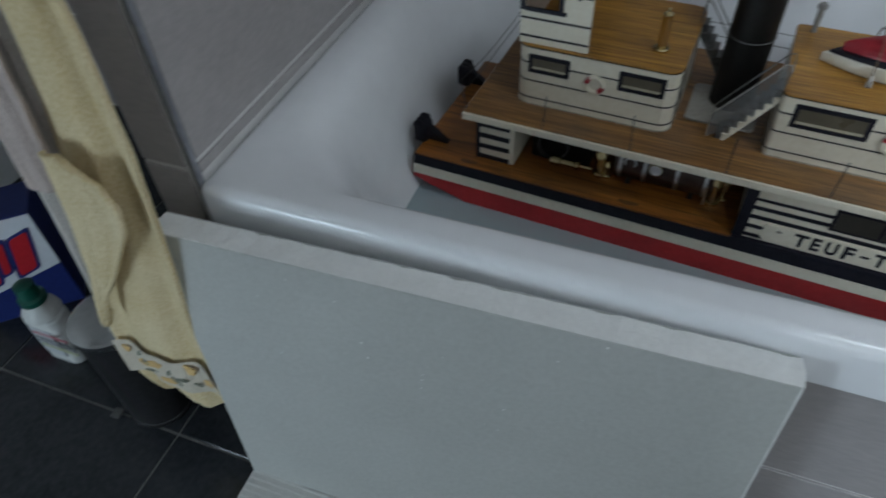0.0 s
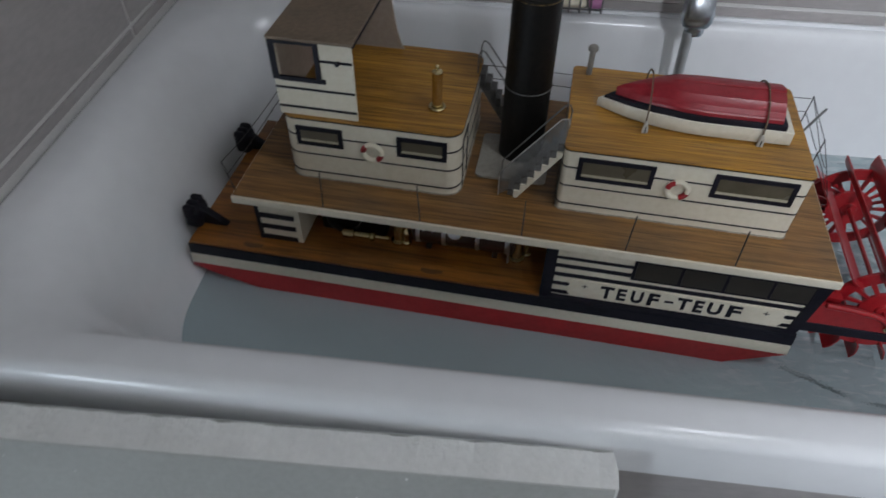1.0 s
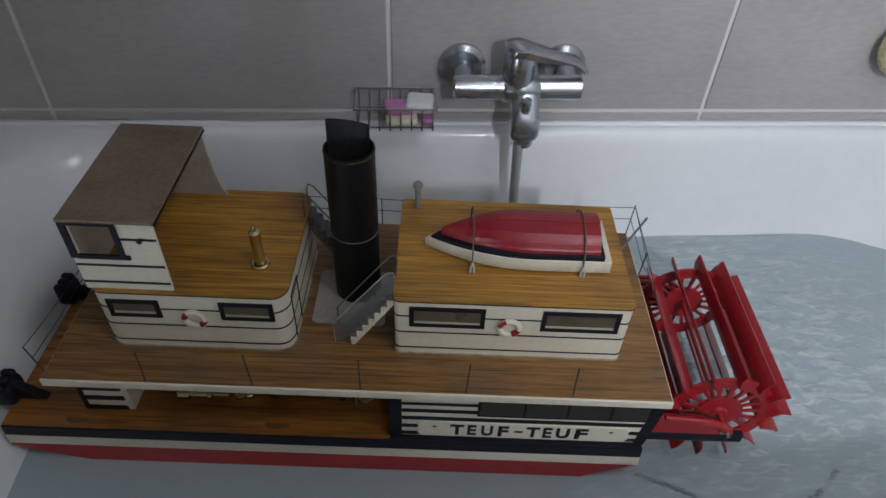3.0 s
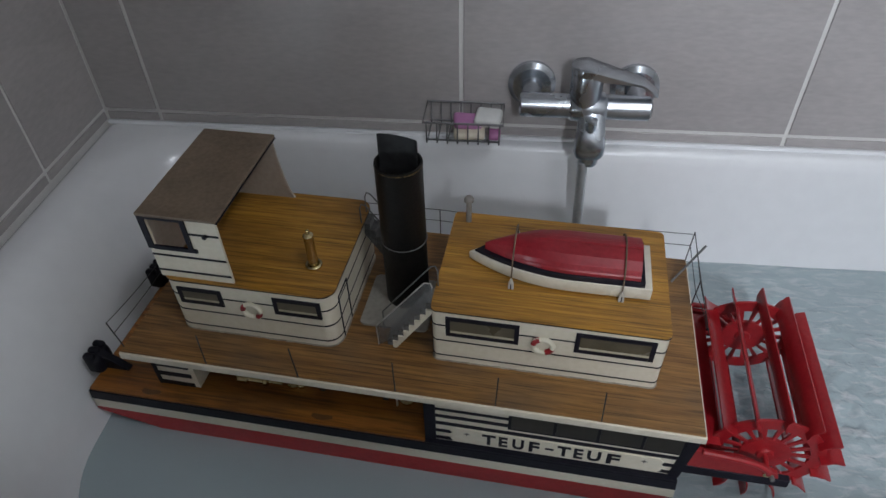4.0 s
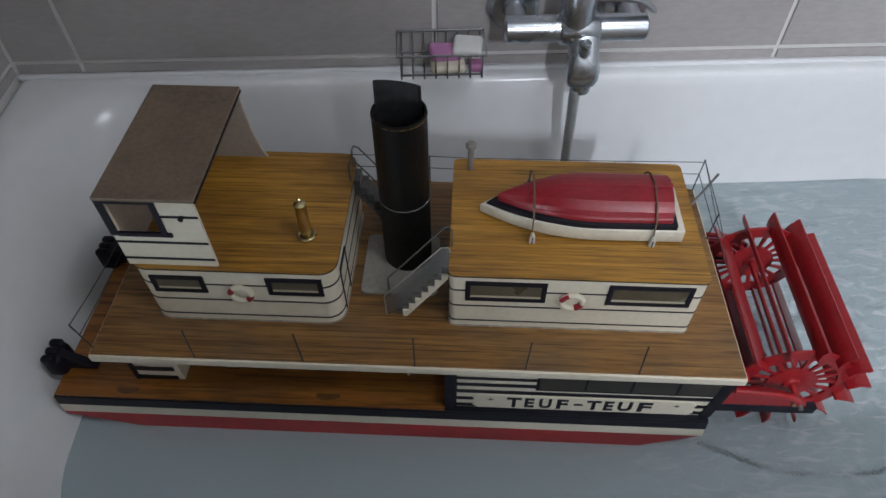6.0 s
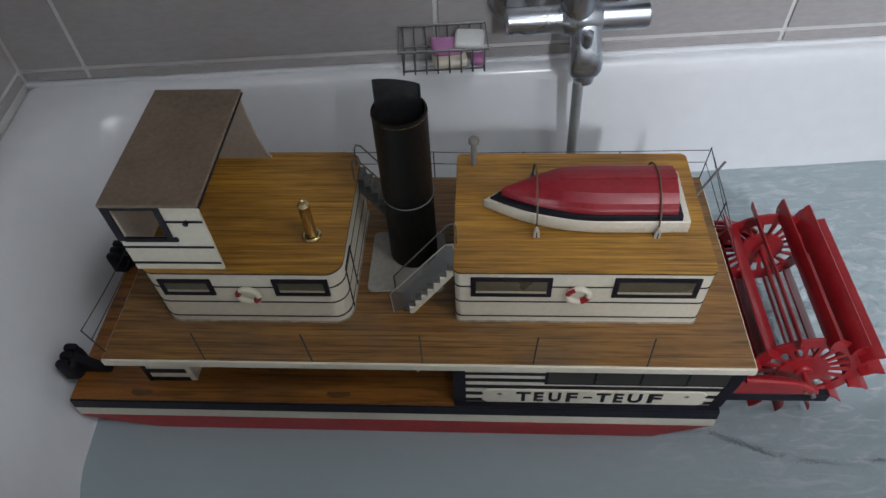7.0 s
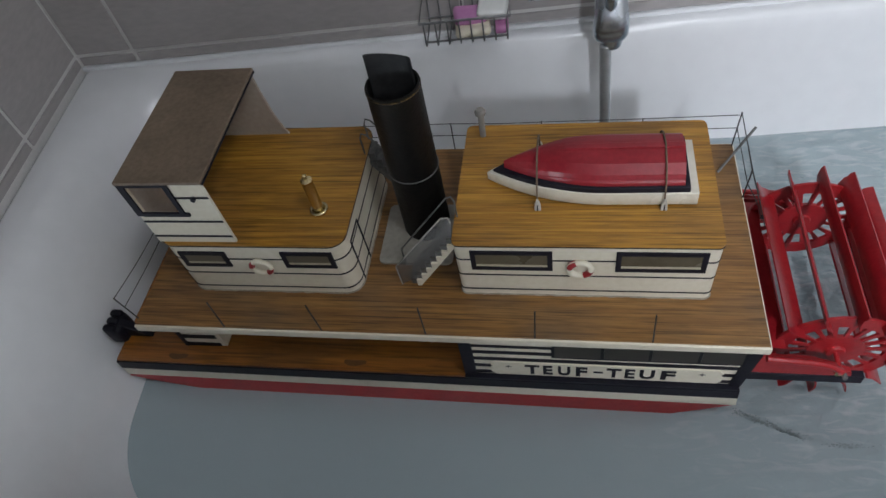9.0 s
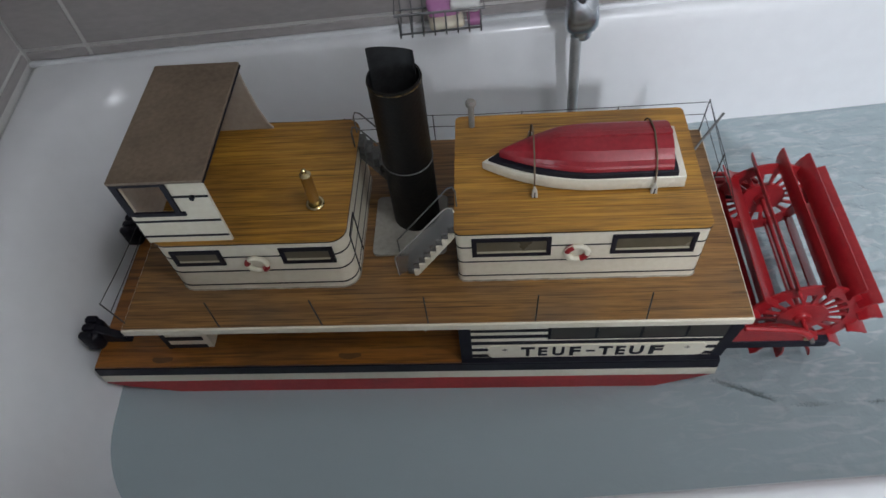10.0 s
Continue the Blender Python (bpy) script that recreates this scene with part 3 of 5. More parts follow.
# ---- houses on the upper deck ----
DUSTY_GLUE = material("dusty_glue", (0.20, 0.17, 0.13), (0.44, 0.40, 0.33), 0.8, big=60, fine=260, bump=0.3)
def house(name, x0, x1, y0, y1, r, lines):
    body = part(name, prism(rounded(x0, y0, x1, y1, r), "z", 0.1462, 0.243), CREAM, ship, "cream boarded deckhouse with navy lines", smooth=40)
    roof = part("roof", prism(rounded(x0 - 0.001, y0 - 0.001, x1 + 0.001, y1 + 0.001, r), "z", 0.2442, 0.2465), ROOF, body, "varnished streaky wooden roof", smooth=40)
    part("roof_edge", prism(rounded(x0 - 0.0012, y0 - 0.0012, x1 + 0.0012, y1 + 0.0012, r), "z", 0.2425, 0.2442), NAVY, body, smooth=40)
    for z in lines:
        part("board_line", prism(rounded(x0 - 0.0005, y0 - 0.0005, x1 + 0.0005, y1 + 0.0005, r), "z", z, z + 0.0021), NAVY, body, smooth=40)
    # uneven bead of old glue and dust where the walls meet the deck
    outline = rounded(x0, y0, x1, y1, r, 4)
    bead = []
    for (ax, ay), (bx, by) in zip(outline, outline[1:] + outline[:1]):
        n = max(1, int(math.hypot(bx - ax, by - ay) / 0.004))
        for i in range(n):
            px, py = ax + (bx - ax) * i / n, ay + (by - ay) * i / n
            w = 0.0011 * noise.noise((px * 210, py * 210, 2.7))
            bead.append((px + w * (1 if px > (x0 + x1) / 2 else -1) * 0.5, py + w, 0.1464 + 0.0006 * noise.noise((px * 300, py * 300, 8.1))))
    part("glue_bead", sweep(bead, 0.0016, 6, closed=True), DUSTY_GLUE, body, "dull grey glue line", smooth=60)
    return body


fwd = house("forward_house", 0.066, 0.304, 0.06, 0.263, 0.02, (0.157, 0.187, 0.2165))
aft = house("aft_house", 0.434, 0.728, 0.064, 0.259, 0.008, (0.157, 0.187, 0.2165))
SILL = material("window_sill_paint", (0.40, 0.36, 0.25), (0.5, 0.45, 0.33), 0.5)


def house_window(parent, x0, x1, z0, z1, y, far=None):
    """A framed window: four bars, a dark pane behind and a pale ledge inside."""
    t = 0.0058
    for sign, yy in ((1, y),) if far is None else ((1, y), (-1, far)):
        bm = box(x0, yy - 0.002 * sign, z0, x1, yy + 0.0005 * sign, z0 + t)
        box(x0, yy - 0.002 * sign, z1 - t, x1, yy + 0.0005 * sign, z1, bm=bm)
        box(x0, yy - 0.002 * sign, z0 + t, x0 + t, yy + 0.0005 * sign, z1 - t, bm=bm)
        box(x1 - t, yy - 0.002 * sign, z0 + t, x1, yy + 0.0005 * sign, z1 - t, bm=bm)
        w = part("window", bm, NAVY, parent, "dark window with navy frame")
        part("pane", box(x0 + t, yy - 0.0009 * sign, z0 + t + 0.004, x1 - t, yy + 0.0003 * sign, z1 - t), GLASS, w)
        part("ledge", box(x0 + t, yy - 0.0011 * sign, z0 + t, x1 - t, yy + 0.0003 * sign, z0 + t + 0.004), SILL, w)


house_window(fwd, 0.085, 0.148, 0.203, 0.2325, 0.06, 0.263)
house_window(fwd, 0.221, 0.287, 0.203, 0.2335, 0.06, 0.263)
house_window(aft, 0.453, 0.547, 0.200, 0.235, 0.064, 0.259)
house_window(aft, 0.617, 0.714, 0.200, 0.2355, 0.064, 0.259)
for a, b in (((0.3035, 0.082, 0.148), (0.3052, 0.084, 0.226)), ((0.3035, 0.117, 0.148), (0.3052, 0.119, 0.226)), ((0.3035, 0.082, 0.224), (0.3052, 0.119, 0.226))):
    part("door_line", box(*a, *b), NAVY, fwd)

BUOY_WHITE = material("buoy_white", (0.68, 0.62, 0.48), (0.76, 0.72, 0.60), 0.45)


def lifebuoy(x, y, z, parent, turn, spread):
    ring = part("lifebuoy", torus((x, y, z), 0.0122, 0.0036, "y", 36, 10), BUOY_WHITE, parent, "small cream and red lifebuoy", smooth=60)
    for k in range(2):
        a0 = radians(turn + 180 * k)
        pts = [(x + 0.0122 * math.cos(a0 + s * spread / 4), y, z + 0.0122 * math.sin(a0 + s * spread / 4)) for s in range(-4, 5)]
        part("red_band", sweep(pts, 0.0039, 10), RED, ring, smooth=60)
    part("grab_line", sweep([(x + 0.0165 * math.cos(a), y - 0.001, z + 0.0165 * math.sin(a)) for a in [2 * math.pi * q / 24 for q in range(24)]], 0.0005, 5, closed=True), BUOY_WHITE, ring, smooth=60)


lifebuoy(0.1875, 0.0575, 0.204, fwd, 150, 0.42)
lifebuoy(0.578, 0.0615, 0.205, aft, 140, 0.5)

# wheelhouse
wheelhouse = part("wheelhouse", box(0.067, 0.064, 0.2467, 0.170, 0.0675, 0.300), CREAM, fwd, "open-backed wheelhouse of card and cream boards")
part("side_wall", box(0.067, 0.064, 0.300, 0.075, 0.0675, 0.350), CREAM, wheelhouse)
part("side_wall", box(0.127, 0.064, 0.300, 0.170, 0.0675, 0.350), CREAM, wheelhouse)
bm = box(0.0665, 0.0615, 0.298, 0.0745, 0.065, 0.3505)
box(0.0745, 0.0615, 0.297, 0.134, 0.065, 0.3025, bm=bm)
box(0.123, 0.0615, 0.3025, 0.129, 0.065, 0.3505, bm=bm)
box(0.0745, 0.0615, 0.347, 0.123, 0.065, 0.3505, bm=bm)
part("window_frame", bm, NAVY, wheelhouse)
for z, x0 in ((0.326, 0.129), (0.2845, 0.067), (0.257, 0.067)):
    part("board_line", box(x0, 0.0632, z, 0.1695, 0.065, z + 0.003), NAVY, wheelhouse)
part("knob", lathe([(0.003, -0.002), (0.0025, 0.003)], (0.152, 0.0615, 0.3275), 10, "y"), NAVY, wheelhouse)
WARM_CARD = material("inside_card", (0.38, 0.32, 0.27), (0.46, 0.40, 0.34), 0.7, big=10, fine=160, bump=0.1)
part("far_wall", prism([(0.067, 0.2467), (0.186, 0.2467), (0.181, 0.256), (0.175, 0.28), (0.170, 0.32), (0.168, 0.351), (0.067, 0.351)], "y", 0.2525, 0.256), WARM_CARD, wheelhouse)
part("front_wall", box(0.067, 0.0675, 0.2467, 0.0695, 0.2525, 0.351), WARM_CARD, wheelhouse)
part("wheelhouse_roof", box(0.0655, 0.061, 0.351, 0.1725, 0.257, 0.3555, 0.001), CARD, wheelhouse, "worn brown card roof")
part("roof_lip", box(0.1695, 0.063, 0.3493, 0.1735, 0.256, 0.351), NAVY, wheelhouse)

# whistle, funnel, stairs
whistle = part("whistle", lathe([(0.0068, 0.248), (0.0068, 0.298), (0.0072, 0.2985), (0.0072, 0.3005), (0.005, 0.302), (0.0025, 0.303), (0.0028, 0.308), (0.001, 0.3095)], (0.263, 0.115, 0), 20), BRASS, ship, "polished brass whistle on a ring base", smooth=40)
part("base_ring", torus((0.263, 0.115, 0.2485), 0.0095, 0.0026, "z"), BRASS, whistle, smooth=60)
PLATE = material("grey_plate", (0.27, 0.25, 0.215), (0.37, 0.35, 0.305), 0.6, big=18, fine=150, bump=0.15)
funnel = part("funnel", lathe([(0.0315, 0.150), (0.0312, 0.26), (0.0308, 0.3875), (0.0285, 0.388), (0.0282, 0.345), (0.001, 0.345)], (0.375, 0.175, 0), 40), BLACK_METAL, ship, "tall black metal funnel with hooded top", smooth=40)
part("base_plate", prism(rounded(0.318, 0.106, 0.417, 0.207, 0.008), "z", 0.1462, 0.1505, 0.0008), PLATE, funnel)
part("wire_hoop", torus((0.375, 0.175, 0.262), 0.0318, 0.0008, "z", 36, 8), STEEL, funnel, smooth=60)
part("rim_wear", torus((0.375, 0.175, 0.3845), 0.0303, 0.0011, "z", 36, 8), material("worn_brass_rim", (0.012, 0.010, 0.008), (0.30, 0.20, 0.07), 0.45, 0.7, big=60, fine=220, spread=(0.45, 0.7)), funnel, smooth=60)
hood = bmesh.new()
rows = []
for k in range(15):
    a = radians(4 + 172 * k / 14)
    c, s = math.cos(a), math.sin(a)
    top = 0.4185 - 0.003 * c
    rows.append([hood.verts.new((0.374 + r * c, 0.180 + r * s * 0.22, z)) for r, z in ((0.0262, 0.35), (0.0255, top), (0.0243, top), (0.0248, 0.35))])
for a, b in zip(rows, rows[1:]):
    for k in range(4):
        hood.faces.new((a[k], a[(k + 1) % 4], b[(k + 1) % 4], b[k]))
hood.faces.new(rows[0]), hood.faces.new(rows[-1])
part("hood", hood, material("hood_metal", (0.012, 0.012, 0.013), (0.03, 0.03, 0.031), 0.5, 0.2, big=20, bump=0.2), funnel, "bent black metal hood", smooth=40)


def cloudy_sheet():
    """Scratched, greyed plastic that lets some light through."""
    m = material("cloudy_plastic", (0.16, 0.16, 0.158), (0.25, 0.25, 0.245), 0.45, big=30, fine=220, bump=0.1)
    nt = m.node_tree
    clear = nt.nodes.new("ShaderNodeBsdfTransparent")
    mx = nt.nodes.new("ShaderNodeMixShader")
    mx.inputs[0].default_value = 0.36
    nt.links.new(clear.outputs[0], mx.inputs[1])
    nt.links.new(nt.nodes["Principled BSDF"].outputs[0], mx.inputs[2])
    nt.links.new(mx.outputs[0], nt.nodes["Material Output"].inputs[0])
    return m


CLOUDY = cloudy_sheet()
PALE_EDGE = material("pale_edge_paint", (0.30, 0.28, 0.25), (0.42, 0.40, 0.36), 0.5)


def stairs(x_foot, x_head, y0, y1, rail=True, edge=CREAM, cheek=True):
    """A folded metal flight between pale stringers, from the upper deck to a roof."""
    steps, z0, z1 = 8, 0.1465, 0.243
    dx, dz = (x_head - x_foot) / steps, (z1 - z0) / steps
    upper, lower = [], []
    for i in range(steps):
        upper += [(x_foot + i * dx, z0 + i * dz), (x_foot + i * dx, z0 + (i + 1) * dz)]
    upper.append((x_head, z1))
    lower = [(x_head, z1 - 0.012), (x_foot + dx * 1.2, z0)]
    flight = part("stairs", prism(upper + lower, "y", y0 + 0.003, y1 - 0.003), STEEL, ship, "grey metal stairs with pale stringers")
    if cheek:
        band = [(x_foot - 0.012, z0 + 0.002), (x_foot - 0.013, z0 + 0.040), (x_foot - 0.008, z0 + 0.047), (x_head - 0.008, z1 + 0.037), (x_head, z1 + 0.038), (x_head + 0.002, z1 + 0.030)]
        part("side_plate", prism(band + upper[::-1][:-1], "y", y0 - 0.0005, y0 + 0.0005), CLOUDY, flight, "cloudy grey plastic side")
        part("plate_edge", sweep([(x, y0, z) for x, z in band], 0.0009, 6), PALE_EDGE, flight, smooth=60)
    for y in (y0, y1 - 0.003):
        pts = [(x, z - 0.0125) for x, z in upper[3:]] + [(x_head, z1 - 0.018), (x_foot + dx * 1.6, z0 - 0.0001), (x_foot + dx, z0 - 0.0001)]
        part("stringer", prism(pts, "y", y, y + 0.003), edge, flight)
        if rail and not (cheek and y == y0):
            s = 1 if x_head > x_foot else -1
            line = [(x_foot - 0.012 * s, y, z0), (x_foot - 0.012 * s, y, z0 + 0.036), (x_foot - 0.006 * s, y, z0 + 0.044), (x_head - 0.006 * s, y, z1 + 0.036), (x_head, y, z1 + 0.038), (x_head + 0.003 * s, y, z1 + 0.03), (x_head + 0.003 * s, y, z1)]
            part("handrail", sweep(line, 0.0011, 6), STEEL, flight, smooth=60)
    return flight


stairs(0.368, 0.433, 0.074, 0.108)
stairs(0.368, 0.305, 0.212, 0.242, edge=STEEL, cheek=False)

# vent, stick and rails
vent = part("vent", lathe([(0.004, 0.2465), (0.004, 0.282), (0.0068, 0.283), (0.0072, 0.287), (0.005, 0.290)], (0.455, 0.241, 0), 16), material("dull_vent_metal", (0.19, 0.175, 0.16), (0.28, 0.26, 0.235), 0.6, big=30, fine=150), ship, "grey mushroom vent", smooth=40)
part("flag_staff", sweep([(0.76, 0.267, 0.1462), (0.8, 0.292, 0.203)], 0.0018), STEEL, ship, "bare leaning metal staff")
for k, x in enumerate((0.131, 0.263, 0.396, 0.527, 0.660)):
    lean = (0.002, -0.003, 0.0, 0.002, -0.002)[k]
    part("rail_post", sweep([(x, 0.003, 0.1455), (x + lean, 0.003, 0.205)], 0.0009, 6), WIRE, ship)
    part("rail_post", sweep([(x, 0.32, 0.1455), (x - lean, 0.32, 0.197)], 0.0009, 6), WIRE, ship)
for z in (0.173, 0.1955):
    part("rail_wire", sweep([(0.004, 0.32, z), *[(x, 0.32, z + d) for x, d in ((0.131, 0.001), (0.2, -0.001), (0.263, 0.0), (0.396, 0.001), (0.46, -0.001), (0.527, 0.0), (0.66, 0.001))], (0.784, 0.317, z + 0.006)], 0.0006, 5), WIRE, ship)
for a, b in (((0.784, 0.317, 0.1455), (0.786, 0.317, 0.206)), ((0.785, 0.222, 0.1455), (0.787, 0.222, 0.196)), ((0.003, 0.012, 0.1455), (-0.006, 0.012, 0.194)), ((0.003, 0.30, 0.1455), (0.0, 0.30, 0.194))):
    part("rail_post", sweep([a, b], 0.0009, 6), WIRE, ship)
for pts in ([(0.786, 0.317, 0.205), (0.787, 0.27, 0.1985), (0.787, 0.222, 0.195)], [(0.785, 0.317, 0.178), (0.786, 0.27, 0.174), (0.786, 0.222, 0.172)], [(0.787, 0.222, 0.195), (0.80, 0.205, 0.160), (0.812, 0.19, 0.125)], [(0.786, 0.222, 0.172), (0.80, 0.21, 0.15), (0.81, 0.20, 0.125)], [(0.786, 0.317, 0.205), (0.80, 0.25, 0.16), (0.805, 0.222, 0.15)], [(-0.006, 0.012, 0.193), (-0.004, 0.08, 0.186), (-0.002, 0.16, 0.184), (0.0, 0.24, 0.187), (0.0, 0.30, 0.193)], [(-0.003, 0.012, 0.172), (-0.004, 0.09, 0.166), (-0.002, 0.2, 0.168), (0.0, 0.30, 0.172)]):
    part("rail_wire", sweep(bent(pts, 4), 0.0006, 5), WIRE, ship)


# ---- the lifeboat, keel up on the aft roof ----
def lifeboat_loft(levels, x0, x1, mid, wide):
    """Sections along a boat's length; levels are (share of the half width, height)."""
    bm = bmesh.new()
    rows = []
    steps = 22
    for i in range(steps + 1):
        s = i / steps
        w = wide * min(1, (1 - (1 - min(s / 0.6, 1)) ** 2.15)) * (1 - 0.05 * max(0, s - 0.62))
        rise = 0.6 + 0.4 * min(1, s / 0.35) ** 0.7
        ring = []
        for share, h in levels:
            ring.append(((x0 + (x1 - x0) * s), w * share, h, rise))
        pts = [(x, mid - y, 0.2485 + (h - 0.2485) * r_) for x, y, h, r_ in ring]
        pts += [(x, 2 * mid - y, z) for x, y, z in reversed(pts)]
        rows.append([bm.verts.new(p) for p in pts])
    for a, b in zip(rows, rows[1:]):
        for k in range(len(a)):
            bm.faces.new((a[k], a[(k + 1) % len(a)], b[(k + 1) % len(a)], b[k]))
    bm.faces.new(rows[0]), bm.faces.new(rows[-1])
    bmesh.ops.remove_doubles(bm, verts=bm.verts, dist=0.0002)
    return bm


boat = part("lifeboat", lifeboat_loft([(0.97, 0.2485), (1.0, 0.2505), (0.985, 0.2665), (0.95, 0.2675)], 0.468, 0.704, 0.163, 0.0435), material("lifeboat_white", (0.64, 0.60, 0.49), (0.74, 0.70, 0.60), 0.25, big=14, fine=150, bump=0.1, coat=0.4), ship, "red, navy and white lifeboat lashed keel up", smooth=40)
part("navy_band", lifeboat_loft([(0.955, 0.2672), (0.94, 0.2738), (0.90, 0.2748)], 0.4755, 0.6945, 0.163, 0.0435), NAVY, boat, smooth=40)
part("bottom", lifeboat_loft([(0.88, 0.2745), (0.868, 0.2790), (0.835, 0.2810), (0.815, 0.2814), (0.75, 0.2868), (0.70, 0.2882), (0.68, 0.2886), (0.52, 0.2945), (0.49, 0.2948), (0.30, 0.2980), (0.16, 0.2990)], 0.489, 0.6885, 0.163, 0.0435), BOAT_RED, boat, "glossy dark red painted boards", smooth=25)
part("keel", prism([(0.535, 0.291), (0.56, 0.3005), (0.689, 0.3015), (0.689, 0.291)], "y", 0.159, 0.167, 0.0008), BOAT_RED, boat)
PEG = material("cleat_metal", (0.42, 0.40, 0.36), (0.56, 0.54, 0.49), 0.5)
for x in (0.529, 0.668):
    pts = [(x, 0.163 - 0.0435 * s * (0.93 if x < 0.6 else 1.0), z) for s, z in ((1.12, 0.250), (1.05, 0.264), (1.0, 0.2755), (0.88, 0.2845), (0.6, 0.2945), (0.3, 0.2995), (0.0, 0.3025))]
    pts += [(x, 2 * 0.163 - y, z) for _, y, z in reversed(pts[:-1])]
    part("lashing", sweep(bent(pts, 3), 0.0011, 6), material("dark_cord", (0.10, 0.07, 0.045), (0.17, 0.12, 0.08), 0.9, bump=0.4), boat)
    for y in (0.1155, 0.2105):
        peg = part("peg", prism([(x - 0.0032, 0.2467), (x + 0.0042, 0.2467), (x + 0.0036, 0.256), (x + 0.0012, 0.263), (x - 0.0008, 0.263), (x - 0.0028, 0.256)], "y", y - 0.0022, y + 0.0022, 0.0006), PEG, boat, "pale cleat")
        part("slot", box(x - 0.0003, y - 0.0026, 0.2475, x + 0.0011, y + 0.0026, 0.2565), NAVY, peg)

# ---- the paddle wheel ----
AX, AZ = 0.887, 0.052
NEAR_DISC, FAR_DISC = 0.056, 0.264
wheel = part("paddle_wheel", lathe([(0.0032, 0.022), (0.0032, 0.296)], (AX, 0, AZ), 14, "y"), RED, ship, "red painted stern paddle wheel", smooth=40)


def ring_disc(r0, r1, y0, y1, n=40):
    return lathe([(r0, y0), (r1, y0), (r1, y1), (r0, y1)], (AX, 0, AZ), n, "y", True)


def about_axle(bm):
    """Turns a mesh drawn along +x into its place round the axle."""
    def turned(a):
        c, s = math.cos(a), math.sin(a)
        for v in bm.verts:
            u, w = v.co.x, v.co.z
            v.co = (AX + u * c - w * s, v.co.y, AZ + u * s + w * c)
        return bm
    return turned


for y in (NEAR_DISC, FAR_DISC):
    part("rim", ring_disc(0.0560, 0.0745, y - 0.0018, y + 0.0018), RED, wheel, smooth=40)
    part("hub", ring_disc(0.003, 0.0325, y - 0.0022, y + 0.0022), RED, wheel, smooth=40)
    part("hub_boss", lathe([(0.010, y - 0.006), (0.0115, y - 0.004), (0.0115, y + 0.004), (0.010, y + 0.006)], (AX, 0, AZ), 18, "y"), RED, wheel, smooth=40)
    for k in range(18):
        bm = box(0.0315, y - 0.0014, -0.0030, 0.0570, y + 0.0014, 0.0026)
        for v in bm.verts:
            v.co.z *= 0.65 + 24 * (v.co.x - 0.0315)
        part("spoke", about_axle(bm)(2 * math.pi * k / 18 + 0.1), RED, wheel)


def paddle_blade(k):
    """A thin board with a bowed face and slightly uneven ends."""
    bm = bmesh.new()
    rnd = random.Random(40 + k)
    rows = []
    for i in range(7):
        u = 0.066 + 0.0285 * i / 6
        bow = 0.0032 * math.sin(math.pi * i / 6) + 0.002 * (i / 6) ** 2
        t = 0.0013 - 0.0004 * i / 6
        y0, y1 = 0.043 + rnd.uniform(-0.0008, 0.0008), 0.276 + rnd.uniform(-0.0008, 0.0008)
        rows.append([bm.verts.new(p) for p in ((u, y0, bow - t), (u, y0, bow + t), (u, y1, bow + t), (u, y1, bow - t))])
    for p, q in zip(rows, rows[1:]):
        for j in range(4):
            bm.faces.new((p[j], p[(j + 1) % 4], q[(j + 1) % 4], q[j]))
    bm.faces.new(rows[0]), bm.faces.new(rows[-1])
    return bm


for k in range(14):
    part("paddle", about_axle(paddle_blade(k))(radians(85) + 2 * math.pi * k / 14), RED, wheel, smooth=40)
for y in (0.028, 0.284):
    out = -1 if y < 0.1 else 1
    arm = part("wheel_arm", prism([(0.777, 0.036), (0.905, 0.036), (0.902, 0.046), (0.876, 0.060), (0.85, 0.070), (0.783, 0.074)], "y", y, y + 0.008, 0.001), RED, ship, "red and navy beam carrying the wheel")
    part("cap_rail", prism([(0.775, 0.018), (0.920, 0.020), (0.920, 0.0355), (0.775, 0.0365)], "y", y - 0.001, y + 0.009, 0.001), NAVY, arm)
    rod = bent([(0.80, y + 0.004 + 0.006 * out, 0.076), (0.835, y + 0.004 + 0.007 * out, 0.074), (0.868, y + 0.004 + 0.007 * out, 0.068), (0.888, y + 0.004 + 0.007 * out, 0.054)], 5)
    part("connecting_rod", sweep(rod, 0.0042, 10), RED, arm, smooth=60)
    part("bearing", lathe([(0.0055, -0.004), (0.0055, 0.010), (0.004, 0.012)], (AX, y, AZ - 0.004), 14, "y"), BRASS, arm, smooth=40)
    part("bolt", lathe([(0.003, -0.007), (0.0035, -0.004), (0.0035, 0.013)], (AX + 0.008, y, AZ - 0.011), 8, "y"), STEEL, arm)

# ---- tap, hose, rack and sponge over the bath (axes of the bath) ----
TU, TV, TZ = 0.648, 0.456, 0.296
tap = thing("bath_mixer_tap", (TU, BATH["f"], TZ), "chrome wall-mounted bath mixer tap with lever", "tap", turn=TURN)
part("body", lathe([(0.016, TU - 0.112), (0.0205, TU - 0.109), (0.0205, TU - 0.03), (0.024, TU - 0.026), (0.026, TU), (0.024, TU + 0.026), (0.0205, TU + 0.03), (0.0205, TU + 0.099), (0.016, TU + 0.102)], (0, TV, TZ), 28, "x"), CHROME, tap, smooth=40)
for u in (TU - 0.092, TU + 0.082):
    flange = part("flange", lathe([(0.041, BATH["f"] - 0.001), (0.041, BATH["f"] - 0.009), (0.033, BATH["f"] - 0.017), (0.018, BATH["f"] - 0.017), (0.016, BATH["f"] - 0.02), (0.016, TV)], (u, 0, TZ + 0.004), 28, "y"), CHROME, tap, smooth=40)
